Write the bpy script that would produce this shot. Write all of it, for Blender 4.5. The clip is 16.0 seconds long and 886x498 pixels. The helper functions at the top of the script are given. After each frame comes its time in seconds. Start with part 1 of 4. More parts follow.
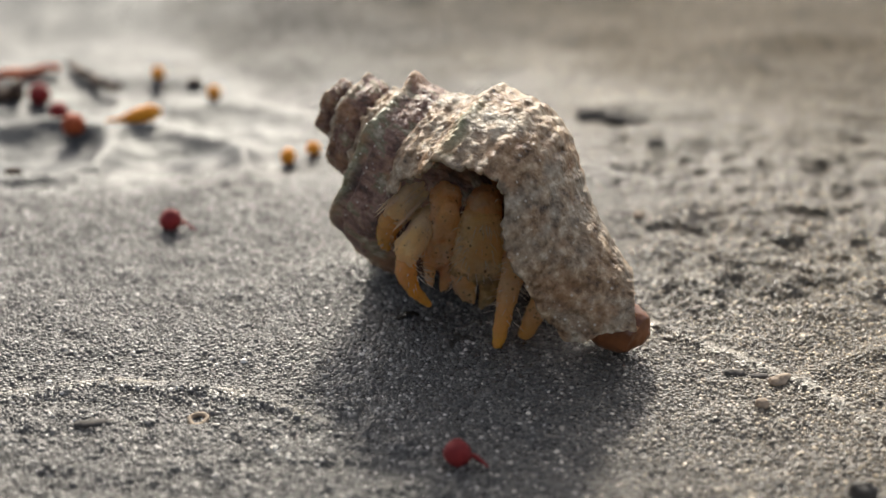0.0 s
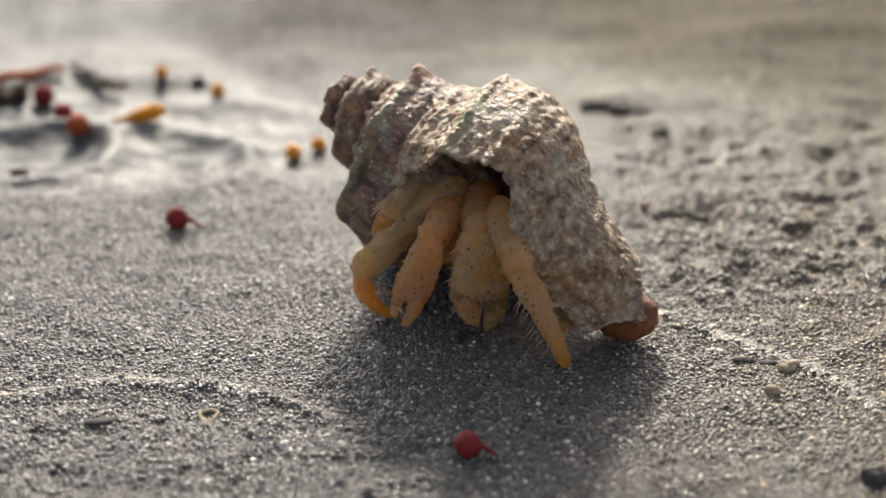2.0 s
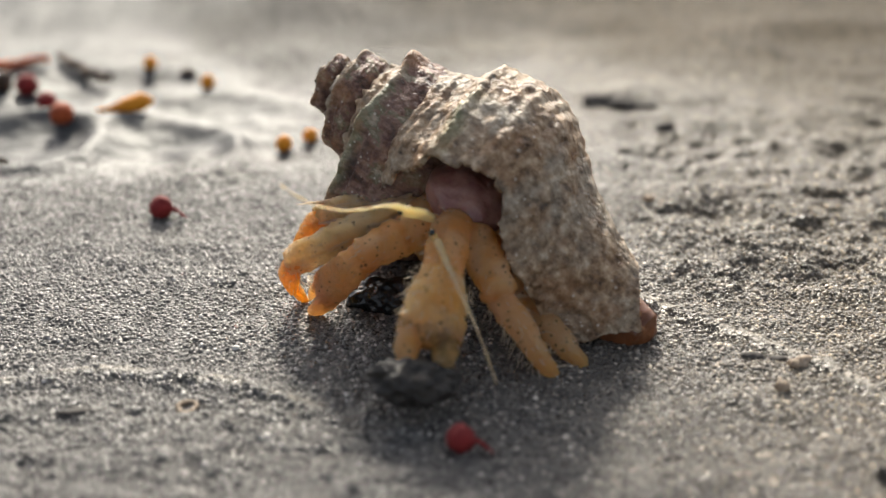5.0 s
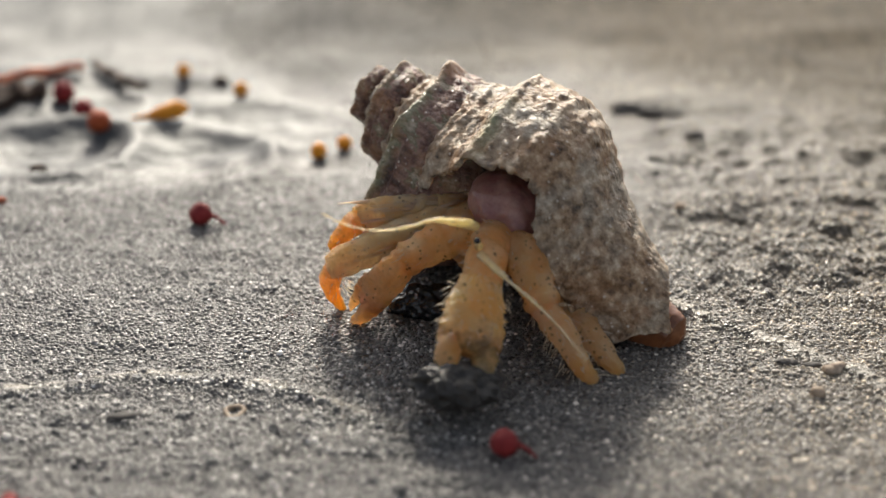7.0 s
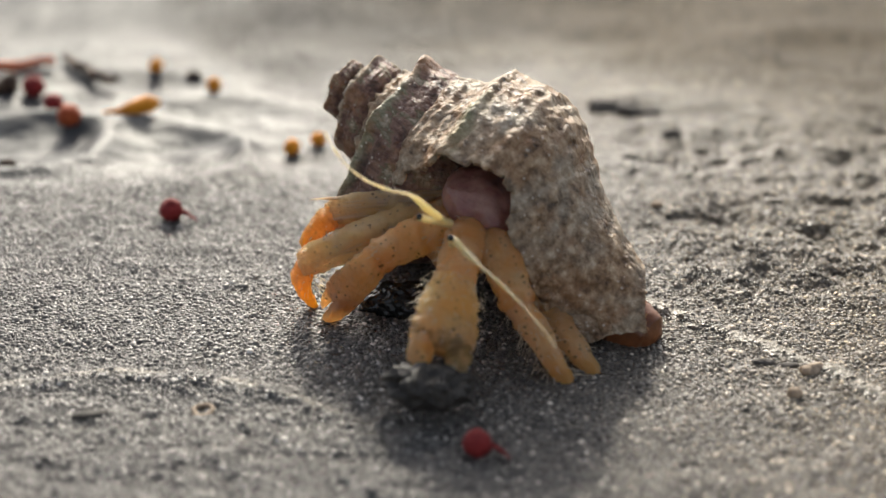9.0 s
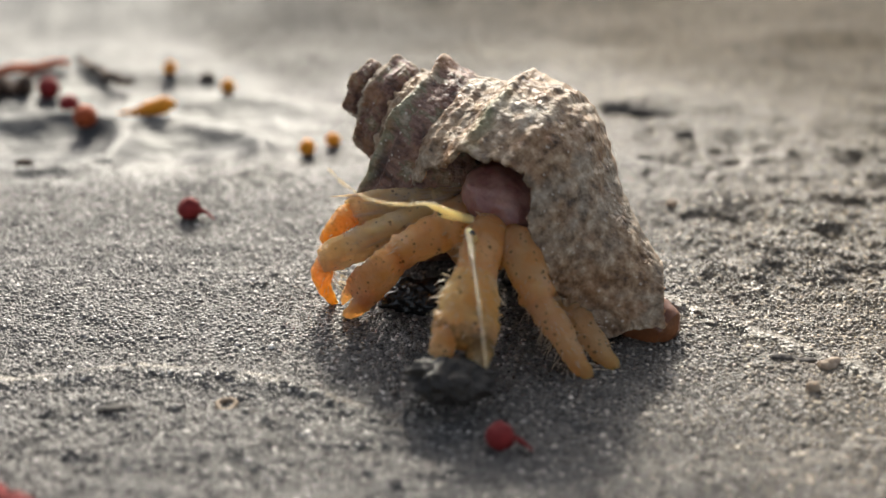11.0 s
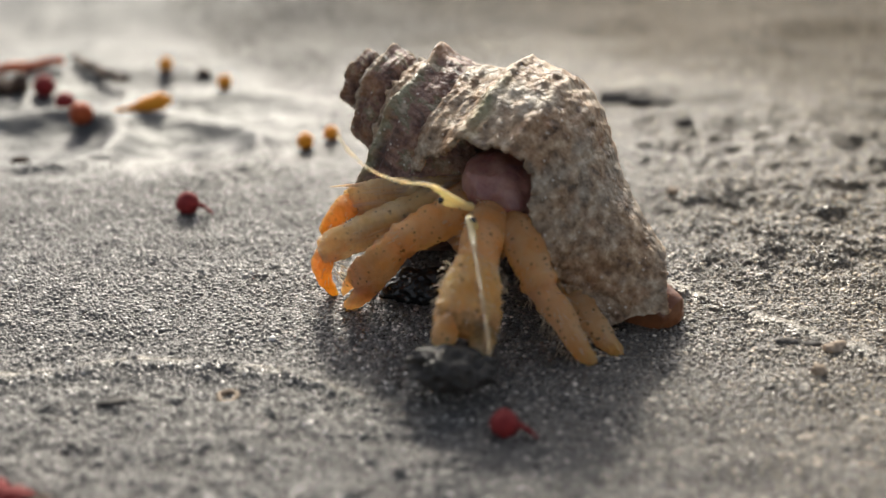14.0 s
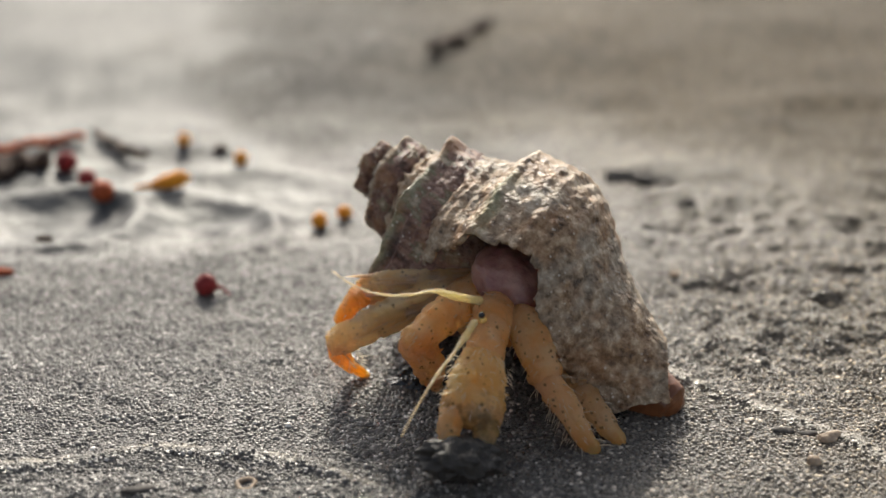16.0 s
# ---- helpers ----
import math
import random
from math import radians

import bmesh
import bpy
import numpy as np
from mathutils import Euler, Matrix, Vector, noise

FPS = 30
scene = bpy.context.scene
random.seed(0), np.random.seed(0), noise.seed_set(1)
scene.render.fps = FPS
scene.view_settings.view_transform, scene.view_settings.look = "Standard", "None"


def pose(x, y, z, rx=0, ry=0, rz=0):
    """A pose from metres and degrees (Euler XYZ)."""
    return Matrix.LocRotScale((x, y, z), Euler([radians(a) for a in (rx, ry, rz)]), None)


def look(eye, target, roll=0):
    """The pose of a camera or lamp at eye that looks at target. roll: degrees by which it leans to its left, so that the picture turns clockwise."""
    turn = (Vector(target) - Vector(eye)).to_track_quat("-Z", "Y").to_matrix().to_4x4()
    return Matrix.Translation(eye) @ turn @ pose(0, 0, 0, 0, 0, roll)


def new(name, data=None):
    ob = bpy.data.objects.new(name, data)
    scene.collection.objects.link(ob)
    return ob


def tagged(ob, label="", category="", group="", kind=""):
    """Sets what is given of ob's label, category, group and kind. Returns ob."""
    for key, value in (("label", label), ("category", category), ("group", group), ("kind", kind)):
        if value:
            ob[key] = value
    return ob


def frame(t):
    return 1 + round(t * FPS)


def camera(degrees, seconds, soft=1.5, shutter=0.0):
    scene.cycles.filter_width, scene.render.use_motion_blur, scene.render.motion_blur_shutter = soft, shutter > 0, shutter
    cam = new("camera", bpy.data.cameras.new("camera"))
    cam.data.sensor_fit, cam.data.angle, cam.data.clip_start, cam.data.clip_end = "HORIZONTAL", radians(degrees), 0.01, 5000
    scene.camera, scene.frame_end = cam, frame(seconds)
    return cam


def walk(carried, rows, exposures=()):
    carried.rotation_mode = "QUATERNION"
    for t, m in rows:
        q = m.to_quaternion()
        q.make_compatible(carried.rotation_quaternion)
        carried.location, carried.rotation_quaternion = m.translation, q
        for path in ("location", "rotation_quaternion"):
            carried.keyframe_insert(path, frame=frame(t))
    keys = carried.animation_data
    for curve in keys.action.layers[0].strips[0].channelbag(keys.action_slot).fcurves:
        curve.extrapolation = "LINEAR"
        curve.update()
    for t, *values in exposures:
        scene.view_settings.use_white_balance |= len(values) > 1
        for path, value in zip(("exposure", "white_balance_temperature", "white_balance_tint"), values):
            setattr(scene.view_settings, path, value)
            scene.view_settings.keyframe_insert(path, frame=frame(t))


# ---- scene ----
cam = camera(31.0, 16.0)
PATH = [
    (0, look((0.00445, -0.21261, 0.12215), (0.00565, -0.03430, 0.03158), 0.518)),
    (0.5, look((0.00389, -0.21434, 0.12539), (0.00571, -0.03557, 0.03574), 0.251)),
    (1, look((0.00221, -0.21435, 0.12474), (0.00361, -0.03503, 0.03617), -0.021)),
    (1.5, look((0.00212, -0.21404, 0.12239), (0.00291, -0.03536, 0.03253), -0.366)),
    (2, look((0.00435, -0.21299, 0.12162), (0.00477, -0.03485, 0.03070), -0.621)),
    (2.5, look((0.00402, -0.21056, 0.11458), (0.00398, -0.03277, 0.02299), -0.749)),
    (3, look((0.00314, -0.20735, 0.10782), (0.00100, -0.02984, 0.01569), -1.020)),
    (3.5, look((0.00012, -0.20643, 0.10552), (-0.00275, -0.02835, 0.01454), -0.342)),
    (4, look((0.00428, -0.20490, 0.10891), (0.00283, -0.02616, 0.01920), -0.134)),
    (4.2, look((0.00549, -0.20547, 0.10987), (0.00552, -0.02601, 0.02160), 0.043)),
    (6.3, look((0.00176, -0.20500, 0.11388), (0.00241, -0.02509, 0.02652), -0.249)),
    (6.5, look((-0.00231, -0.20510, 0.11481), (-0.00128, -0.02513, 0.02758), -0.254)),
    (7, look((0.00016, -0.20880, 0.11399), (-0.00005, -0.02904, 0.02632), -0.075)),
    (7.5, look((-0.00046, -0.21022, 0.11270), (-0.00151, -0.03024, 0.02548), 0.066)),
    (8, look((0.00126, -0.20915, 0.11182), (0.00009, -0.02924, 0.02447), -0.115)),
    (8.5, look((0.00214, -0.20782, 0.11158), (0.00231, -0.02785, 0.02432), 0.380)),
    (8.7, look((0.00159, -0.20580, 0.11204), (0.00363, -0.02606, 0.02436), 0.451)),
    (10.8, look((-0.00091, -0.20867, 0.11116), (0.00253, -0.02798, 0.02550), 0.833)),
    (11, look((-0.00279, -0.20843, 0.11081), (0.00038, -0.02802, 0.02454), 0.668)),
    (11.5, look((-0.00275, -0.20867, 0.11064), (0.00063, -0.02832, 0.02426), 0.526)),
    (12, look((-0.00252, -0.20853, 0.11254), (0.00009, -0.02756, 0.02744), -0.149)),
    (12.5, look((-0.00150, -0.20961, 0.11399), (0.00054, -0.02854, 0.02910), -0.391)),
    (13, look((-0.00136, -0.20837, 0.11346), (0.00124, -0.02752, 0.02809), -0.326)),
    (13.5, look((-0.00228, -0.20933, 0.10912), (0.00037, -0.02927, 0.02212), -0.127)),
    (14, look((-0.00309, -0.20785, 0.10800), (0.00027, -0.02720, 0.02225), -0.163)),
    (14.5, look((-0.00309, -0.20796, 0.10868), (0.00084, -0.02735, 0.02287), 0.081)),
    (15, look((-0.00430, -0.20861, 0.11211), (-0.00104, -0.02754, 0.02723), 0.062)),
    (15.5, look((-0.00360, -0.20919, 0.11636), (-0.00098, -0.02748, 0.03285), -0.014)),
    (16, look((-0.00349, -0.21227, 0.12039), (-0.00108, -0.03016, 0.03775), -0.029)),
]
walk(cam, PATH, [(0, 0.03), (2.5, 0.05), (3.5, 0.1), (4.2, 0.1), (6.3, 0.05), (11, 0.02), (14, -0.02), (16, -0.1)])

# lens opening: shallow focus on the near lip of the shell
cam.data.dof.use_dof = True
cam.data.dof.focus_distance = 0.2335
cam.data.dof.aperture_fstop = 11.5

# ---- light ----
SUN_EL, SUN_AZ = 30.5, -2.0          # degrees above the horizon, degrees clockwise from +y
world = bpy.data.worlds.new("hazy_sky")
scene.world = world
world.use_nodes = True
wn = world.node_tree.nodes
sky = wn.new("ShaderNodeTexSky")
sky.sky_type = "NISHITA"
sky.sun_disc = False
sky.sun_elevation, sky.sun_rotation = radians(SUN_EL), radians(SUN_AZ)
sky.air_density, sky.dust_density, sky.ozone_density = 0.75, 4.0, 0.3
wn["Background"].inputs["Strength"].default_value = 0.195
haze = wn.new("ShaderNodeHueSaturation")          # thin cloud takes the blue out of the sky
haze.inputs["Saturation"].default_value = 0.5
world.node_tree.links.new(sky.outputs["Color"], haze.inputs["Color"])
world.node_tree.links.new(haze.outputs["Color"], wn["Background"].inputs["Color"])
sun = new("sun", bpy.data.lights.new("sun", "SUN"))
sun.data.energy, sun.data.angle, sun.data.color = 4.9, radians(5.0), (1.0, 0.93, 0.79)
sun.matrix_world = look((0, 0, 0), (-math.sin(radians(SUN_AZ)), -math.cos(radians(SUN_AZ)), -math.tan(radians(SUN_EL))))

MM = 0.001


# ---- shape helpers (millimetres in, metres out) ----
def hash3(i, j, k, seed):
    n = (i * 374761393 + j * 668265263 + k * 2147483647 + seed * 974711) & 0xFFFFFFFF
    n = ((n ^ (n >> 13)) * 1274126177) & 0xFFFFFFFF
    n = n ^ (n >> 16)
    return (n & 0xFFFF) / 32767.5 - 1.0


def vnoise(x, y, z, seed=0):
    """Smooth value noise in -1..1 on arrays."""
    x, y, z = np.broadcast_arrays(np.asarray(x, float), np.asarray(y, float), np.asarray(z, float))
    fx, fy, fz = np.floor(x), np.floor(y), np.floor(z)
    i, j, k = fx.astype(np.int64), fy.astype(np.int64), fz.astype(np.int64)
    u, v, w = x - fx, y - fy, z - fz
    u, v, w = (a * a * a * (a * (a * 6 - 15) + 10) for a in (u, v, w))
    out = 0
    for di in (0, 1):
        for dj in (0, 1):
            for dk in (0, 1):
                out = out + hash3(i + di, j + dj, k + dk, seed) * (u if di else 1 - u) * (v if dj else 1 - v) * (w if dk else 1 - w)
    return out


def fractal(x, y, z, octaves=3, seed=0):
    out, amp = 0, 1.0
    for n in range(octaves):
        out = out + amp * vnoise(x * 2 ** n, y * 2 ** n, z * 2 ** n, seed + n * 17)
        amp *= 0.5
    return out


def smooth(a, b, x):
    t = np.clip((x - a) / (b - a), 0, 1)
    return t * t * (3 - 2 * t)


def make_mesh(name, verts, faces, uv=None, flat=False):
    me = bpy.data.meshes.new(name)
    me.from_pydata((np.asarray(verts, float) * MM).tolist(), [], faces)
    if uv is not None:
        layer = me.uv_layers.new(name="shell_map")
        loops = np.empty(len(me.loops), dtype=np.int32)
        me.loops.foreach_get("vertex_index", loops)
        layer.data.foreach_set("uv", np.asarray(uv, float)[loops].ravel())
    me.polygons.foreach_set("use_smooth", [not flat] * len(me.polygons))
    me.update()
    return me


def grid_faces(n, m, wrap=False, start=0):
    out = []
    for i in range(n - 1):
        for j in range(m if wrap else m - 1):
            k = (j + 1) % m
            out.append((start + i * m + j, start + i * m + k, start + (i + 1) * m + k, start + (i + 1) * m + j))
    return out


def part(name, mesh, material, parent=None, label=""):
    """One mesh object, a part of its parent."""
    ob = new(name, mesh)
    if not mesh.materials:
        mesh.materials.append(material)
    ob.parent = parent
    return tagged(ob, label=label) if label else ob


def tube(rows, seg=20, rough=0.0, grain=1.0, seed=0, square=2.0, warts=0.0):
    """A closed limb from rows of (x, y, z, half-width along y, half-width along z), its rings across x."""
    rows = np.array(rows, float)
    t = np.linspace(0, len(rows) - 1, 110 if rough else 40)
    fine = np.stack([np.interp(t, range(len(rows)), c) for c in rows.T], 1)
    for _ in range(3):
        fine[1:-1] = 0.25 * fine[:-2] + 0.5 * fine[1:-1] + 0.25 * fine[2:]
    ang = np.linspace(0, 2 * np.pi, seg, endpoint=False)
    ca, sa = np.cos(ang), np.sin(ang)
    cy, cz = np.sign(ca) * np.abs(ca) ** (2 / square), np.sign(sa) * np.abs(sa) ** (2 / square)
    p = np.empty((len(fine), seg, 3))
    p[..., 0] = fine[:, :1]
    p[..., 1] = fine[:, 1:2] + fine[:, 3:4] * cy
    p[..., 2] = fine[:, 2:3] + fine[:, 4:5] * cz
    if rough:
        d = rough * (0.55 * fractal(p[..., 0] * grain, p[..., 1] * grain, p[..., 2] * grain, 3, seed) + 0.7 * fractal(p[..., 0] * 0.25 * grain, p[..., 1] * 1.3 * grain, p[..., 2] * 1.3 * grain, 2, seed + 5)) + 0.35 * rough * np.clip(vnoise(p[..., 0] * 1.7, p[..., 1] * 1.7, p[..., 2] * 1.7, seed + 9), 0, 1) ** 2
        if warts:
            d = d + 0.5 * warts * np.clip(vnoise(p[..., 0] * 1.5, p[..., 1] * 1.5, p[..., 2] * 1.5, seed + 13) - 0.12, 0, 1)
        p[..., 1] += d * cy
        p[..., 2] += d * cz
        p[..., 0] += 0.4 * d
    v = p.reshape(-1, 3)
    f = grid_faces(len(fine), seg, True)
    a, b = len(v), len(v) + 1
    v = np.vstack([v, p[0].mean(0), p[-1].mean(0)])
    last = (len(fine) - 1) * seg
    for j in range(seg):
        f.append((a, (j + 1) % seg, j))
        f.append((b, last + j, last + (j + 1) % seg))
    return v, f


def blob(rx, ry, rz, rough=0.1, grain=0.6, seed=0, rings=22, seg=32, floor=None):
    """A rounded, uneven lump about its middle; floor cuts it flat below."""
    th = np.linspace(0, np.pi, rings)[:, None]
    ph = np.linspace(0, 2 * np.pi, seg, endpoint=False)[None]
    d = np.stack([np.sin(th) * np.cos(ph), np.sin(th) * np.sin(ph), np.cos(th) + 0 * ph], -1)
    k = 1 + rough * fractal(d[..., 0] * rx * grain + 7, d[..., 1] * ry * grain + 3, d[..., 2] * rz * grain, 3, seed)
    p = d * k[..., None] * (rx, ry, rz)
    if floor is not None:
        p[..., 2] = np.maximum(p[..., 2], floor)
    return p.reshape(-1, 3), grid_faces(rings, seg, True)


def joined(*pieces):
    v, f, n = [], [], 0
    for pv, pf in pieces:
        v.append(np.asarray(pv, float))
        f += [tuple(i + n for i in q) for q in pf]
        n += len(pv)
    return np.vstack(v), f


def aim(at, toward, up=(0, 0, 1)):
    """The pose at a place whose x axis points towards another place (millimetres)."""
    x = (Vector(toward) - Vector(at)).normalized()
    y = Vector(up).cross(x).normalized()
    z = x.cross(y)
    m = Matrix((x, y, z)).transposed().to_4x4()
    m.translation = Vector(at) * MM
    return m


# ---- materials ----
def material(name):
    m = bpy.data.materials.new(name)
    m.use_nodes = True
    return m, m.node_tree.nodes, m.node_tree.links, m.node_tree.nodes["Principled BSDF"]


def coords(nd, kind="Object"):
    return nd.new("ShaderNodeTexCoord").outputs[kind]


def noise_tex(nd, lk, co, scale, detail=4.0, rough=0.6):
    n = nd.new("ShaderNodeTexNoise")
    n.inputs["Scale"].default_value, n.inputs["Detail"].default_value, n.inputs["Roughness"].default_value = scale, detail, rough
    lk.new(co, n.inputs["Vector"])
    return n.outputs["Fac"]


def cells(nd, lk, co, scale, feature="F1", out="Distance"):
    n = nd.new("ShaderNodeTexVoronoi")
    n.feature = feature
    n.inputs["Scale"].default_value = scale
    lk.new(co, n.inputs["Vector"])
    return n.outputs[out]


def ramp(nd, lk, fac, *stops):
    r = nd.new("ShaderNodeValToRGB")
    while len(r.color_ramp.elements) < len(stops):
        r.color_ramp.elements.new(0.5)
    for e, (pos, col) in zip(r.color_ramp.elements, stops):
        e.position = pos
        e.color = (*col, 1) if len(col) == 3 else col
    lk.new(fac, r.inputs["Fac"])
    return r.outputs["Color"]


def grey(nd, lk, fac, a, b, lo=0.0, hi=1.0):
    r = nd.new("ShaderNodeMapRange")
    for key, v in (("From Min", a), ("From Max", b), ("To Min", lo), ("To Max", hi)):
        r.inputs[key].default_value = v
    lk.new(fac, r.inputs["Value"])
    return r.outputs["Result"]


def mixed(nd, lk, fac, a, b, mode="MIX"):
    m = nd.new("ShaderNodeMix")
    m.data_type, m.blend_type = "RGBA", mode
    if isinstance(fac, float):
        m.inputs[0].default_value = fac
    else:
        lk.new(fac, m.inputs[0])
    for s, v in ((m.inputs[6], a), (m.inputs[7], b)):
        if isinstance(v, tuple):
            s.default_value = (*v, 1)
        else:
            lk.new(v, s)
    return m.outputs[2]


def calc(nd, lk, op, a, b):
    m = nd.new("ShaderNodeMath")
    m.operation = op
    for s, v in ((m.inputs[0], a), (m.inputs[1], b)):
        if isinstance(v, (int, float)):
            s.default_value = v
        else:
            lk.new(v, s)
    return m.outputs[0]


def bump(nd, lk, height, strength, distance, normal=None):
    b = nd.new("ShaderNodeBump")
    b.inputs["Strength"].default_value, b.inputs["Distance"].default_value = strength, distance
    lk.new(height, b.inputs["Height"])
    if normal:
        lk.new(normal, b.inputs["Normal"])
    return b.outputs["Normal"]


def sand_material():
    m, nd, lk, bs = material("wet_sand")
    co = coords(nd)
    tint = cells(nd, lk, co, 2300, "F1", "Color")
    big = noise_tex(nd, lk, co, 45, 5)
    mid = noise_tex(nd, lk, co, 420, 4, 0.6)
    coarse = noise_tex(nd, lk, co, 1150, 2, 0.55)
    fine = noise_tex(nd, lk, co, 2600, 2, 0.5)
    sep = nd.new("ShaderNodeSeparateColor")
    lk.new(tint, sep.inputs[0])
    speck = ramp(nd, lk, sep.outputs[0], (0.0, (0.021, 0.020, 0.019)), (0.2, (0.055, 0.052, 0.047)), (0.7, (0.102, 0.096, 0.087)), (0.95, (0.20, 0.188, 0.17)), (1.0, (0.50, 0.48, 0.45)))
    patch = ramp(nd, lk, big, (0.3, (0.66, 0.66, 0.66)), (0.7, (1.0, 0.99, 0.97)))
    col = mixed(nd, lk, 1.0, speck, patch, "MULTIPLY")
    wet, dry, warm = (nd.new("ShaderNodeAttribute") for _ in range(3))
    wet.attribute_name, dry.attribute_name, warm.attribute_name = "wet", "dry", "warm"
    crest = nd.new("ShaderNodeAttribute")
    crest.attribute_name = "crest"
    tan = mixed(nd, lk, 1.0, col, (1.06, 0.89, 0.64), "MULTIPLY")
    col = mixed(nd, lk, warm.outputs["Fac"], col, tan)
    col = mixed(nd, lk, calc(nd, lk, "MULTIPLY", wet.outputs["Fac"], 0.8), col, (0.080, 0.083, 0.084))
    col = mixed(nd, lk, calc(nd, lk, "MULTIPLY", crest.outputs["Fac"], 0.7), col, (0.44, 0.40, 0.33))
    lk.new(col, bs.inputs["Base Color"])
    rough = grey(nd, lk, mid, 0.3, 0.7, 0.20, 0.40)
    gloss = grey(nd, lk, dry.outputs["Fac"], 0, 1, 0.5, 0.05)
    lk.new(calc(nd, lk, "MULTIPLY", gloss, grey(nd, lk, wet.outputs["Fac"], 0, 1, 1.0, 0.5)), bs.inputs["Specular IOR Level"])
    rough = calc(nd, lk, "ADD", rough, calc(nd, lk, "MULTIPLY", dry.outputs["Fac"], 0.28))
    lk.new(calc(nd, lk, "ADD", rough, calc(nd, lk, "MULTIPLY", wet.outputs["Fac"], 0.22)), bs.inputs["Roughness"])
    h = calc(nd, lk, "ADD", calc(nd, lk, "ADD", coarse, calc(nd, lk, "MULTIPLY", fine, 0.55)), calc(nd, lk, "MULTIPLY", mid, 0.7))
    relief = nd.new("ShaderNodeBump")
    relief.inputs["Distance"].default_value = 0.0010
    lk.new(h, relief.inputs["Height"])
    lk.new(grey(nd, lk, wet.outputs["Fac"], 0, 1, 1.0, 0.2), relief.inputs["Strength"])
    lk.new(relief.outputs["Normal"], bs.inputs["Normal"])
    return m


def shell_material():
    m, nd, lk, bs = material("crusted_shell")
    co, uv = coords(nd), coords(nd, "UV")
    stretch = nd.new("ShaderNodeMapping")
    stretch.inputs["Scale"].default_value = (26, 5, 1)
    lk.new(uv, stretch.inputs["Vector"])
    streak = noise_tex(nd, lk, stretch.outputs[0], 1.0, 5, 0.65)
    crust = noise_tex(nd, lk, co, 560, 5, 0.62)
    nodule = cells(nd, lk, co, 900)
    patch = noise_tex(nd, lk, co, 110, 5, 0.6)
    hue = noise_tex(nd, lk, co, 95, 3)
    brown = ramp(nd, lk, crust, (0.30, (0.052, 0.028, 0.015)), (0.42, (0.22, 0.130, 0.068)), (0.54, (0.40, 0.262, 0.150)), (0.68, (0.66, 0.50, 0.33)))
    ashy = ramp(nd, lk, crust, (0.30, (0.095, 0.070, 0.047)), (0.42, (0.275, 0.215, 0.150)), (0.54, (0.42, 0.34, 0.245)), (0.68, (0.66, 0.57, 0.44)))
    base = mixed(nd, lk, grey(nd, lk, patch, 0.40, 0.58), brown, ashy)
    sep = nd.new("ShaderNodeSeparateXYZ")
    lk.new(uv, sep.inputs[0])
    across = calc(nd, lk, "ADD", sep.outputs[1], grey(nd, lk, sep.outputs[0], 3.75, 3.33, 0.0, 0.05))
    # paler ashy ramp between the seam and the shoulder
    ledge = calc(nd, lk, "MULTIPLY", grey(nd, lk, across, 0.34, 0.26, 0.0, 0.65), grey(nd, lk, patch, 0.36, 0.5))
    base = mixed(nd, lk, ledge, base, ashy)
    # violet flanks of the earlier whorls
    violet = ramp(nd, lk, streak, (0.36, (0.035, 0.018, 0.016)), (0.46, (0.13, 0.062, 0.050)), (0.53, (0.27, 0.155, 0.115)), (0.58, (0.17, 0.15, 0.085)), (0.66, (0.50, 0.41, 0.31)))
    flank = calc(nd, lk, "MULTIPLY", grey(nd, lk, sep.outputs[0], 3.75, 3.45, 0.0, 0.9), grey(nd, lk, across, 0.31, 0.35))
    col = mixed(nd, lk, calc(nd, lk, "MULTIPLY", flank, grey(nd, lk, patch, 0.20, 0.36)), base, violet)
    # green film along the shoulder
    edge = calc(nd, lk, "MULTIPLY", grey(nd, lk, across, 0.25, 0.30), grey(nd, lk, across, 0.38, 0.32))
    film = calc(nd, lk, "MAXIMUM", calc(nd, lk, "MULTIPLY", grey(nd, lk, sep.outputs[0], 4.03, 4.07), grey(nd, lk, sep.outputs[0], 4.19, 4.15)), calc(nd, lk, "MULTIPLY", grey(nd, lk, sep.outputs[0], 3.04, 3.1, 0.0, 0.55), grey(nd, lk, sep.outputs[0], 3.36, 3.28)))
    algae = calc(nd, lk, "MULTIPLY", calc(nd, lk, "MULTIPLY", edge, film), grey(nd, lk, hue, 0.36, 0.5, 0.15, 0.7))
    col = mixed(nd, lk, algae, col, (0.17, 0.25, 0.12))
    rust = calc(nd, lk, "MULTIPLY", grey(nd, lk, noise_tex(nd, lk, co, 160, 5), 0.50, 0.64), 0.55)
    col = mixed(nd, lk, rust, col, (0.36, 0.185, 0.085))
    dot = calc(nd, lk, "MULTIPLY", grey(nd, lk, nodule, 0.24, 0.14), grey(nd, lk, noise_tex(nd, lk, co, 260, 2), 0.50, 0.60))
    col = mixed(nd, lk, calc(nd, lk, "MULTIPLY", dot, 0.6), col, (0.82, 0.74, 0.62))
    lk.new(col, bs.inputs["Base Color"])
    lk.new(grey(nd, lk, crust, 0.3, 0.7, 0.34, 0.6), bs.inputs["Roughness"])
    bs.inputs["Coat Weight"].default_value, bs.inputs["Coat Roughness"].default_value = 0.15, 0.18
    bs.inputs["Specular IOR Level"].default_value = 0.28
    fine = calc(nd, lk, "ADD", calc(nd, lk, "ADD", calc(nd, lk, "MULTIPLY", noise_tex(nd, lk, co, 1700, 4, 0.6), 0.7), crust), calc(nd, lk, "MULTIPLY", nodule, -0.7))
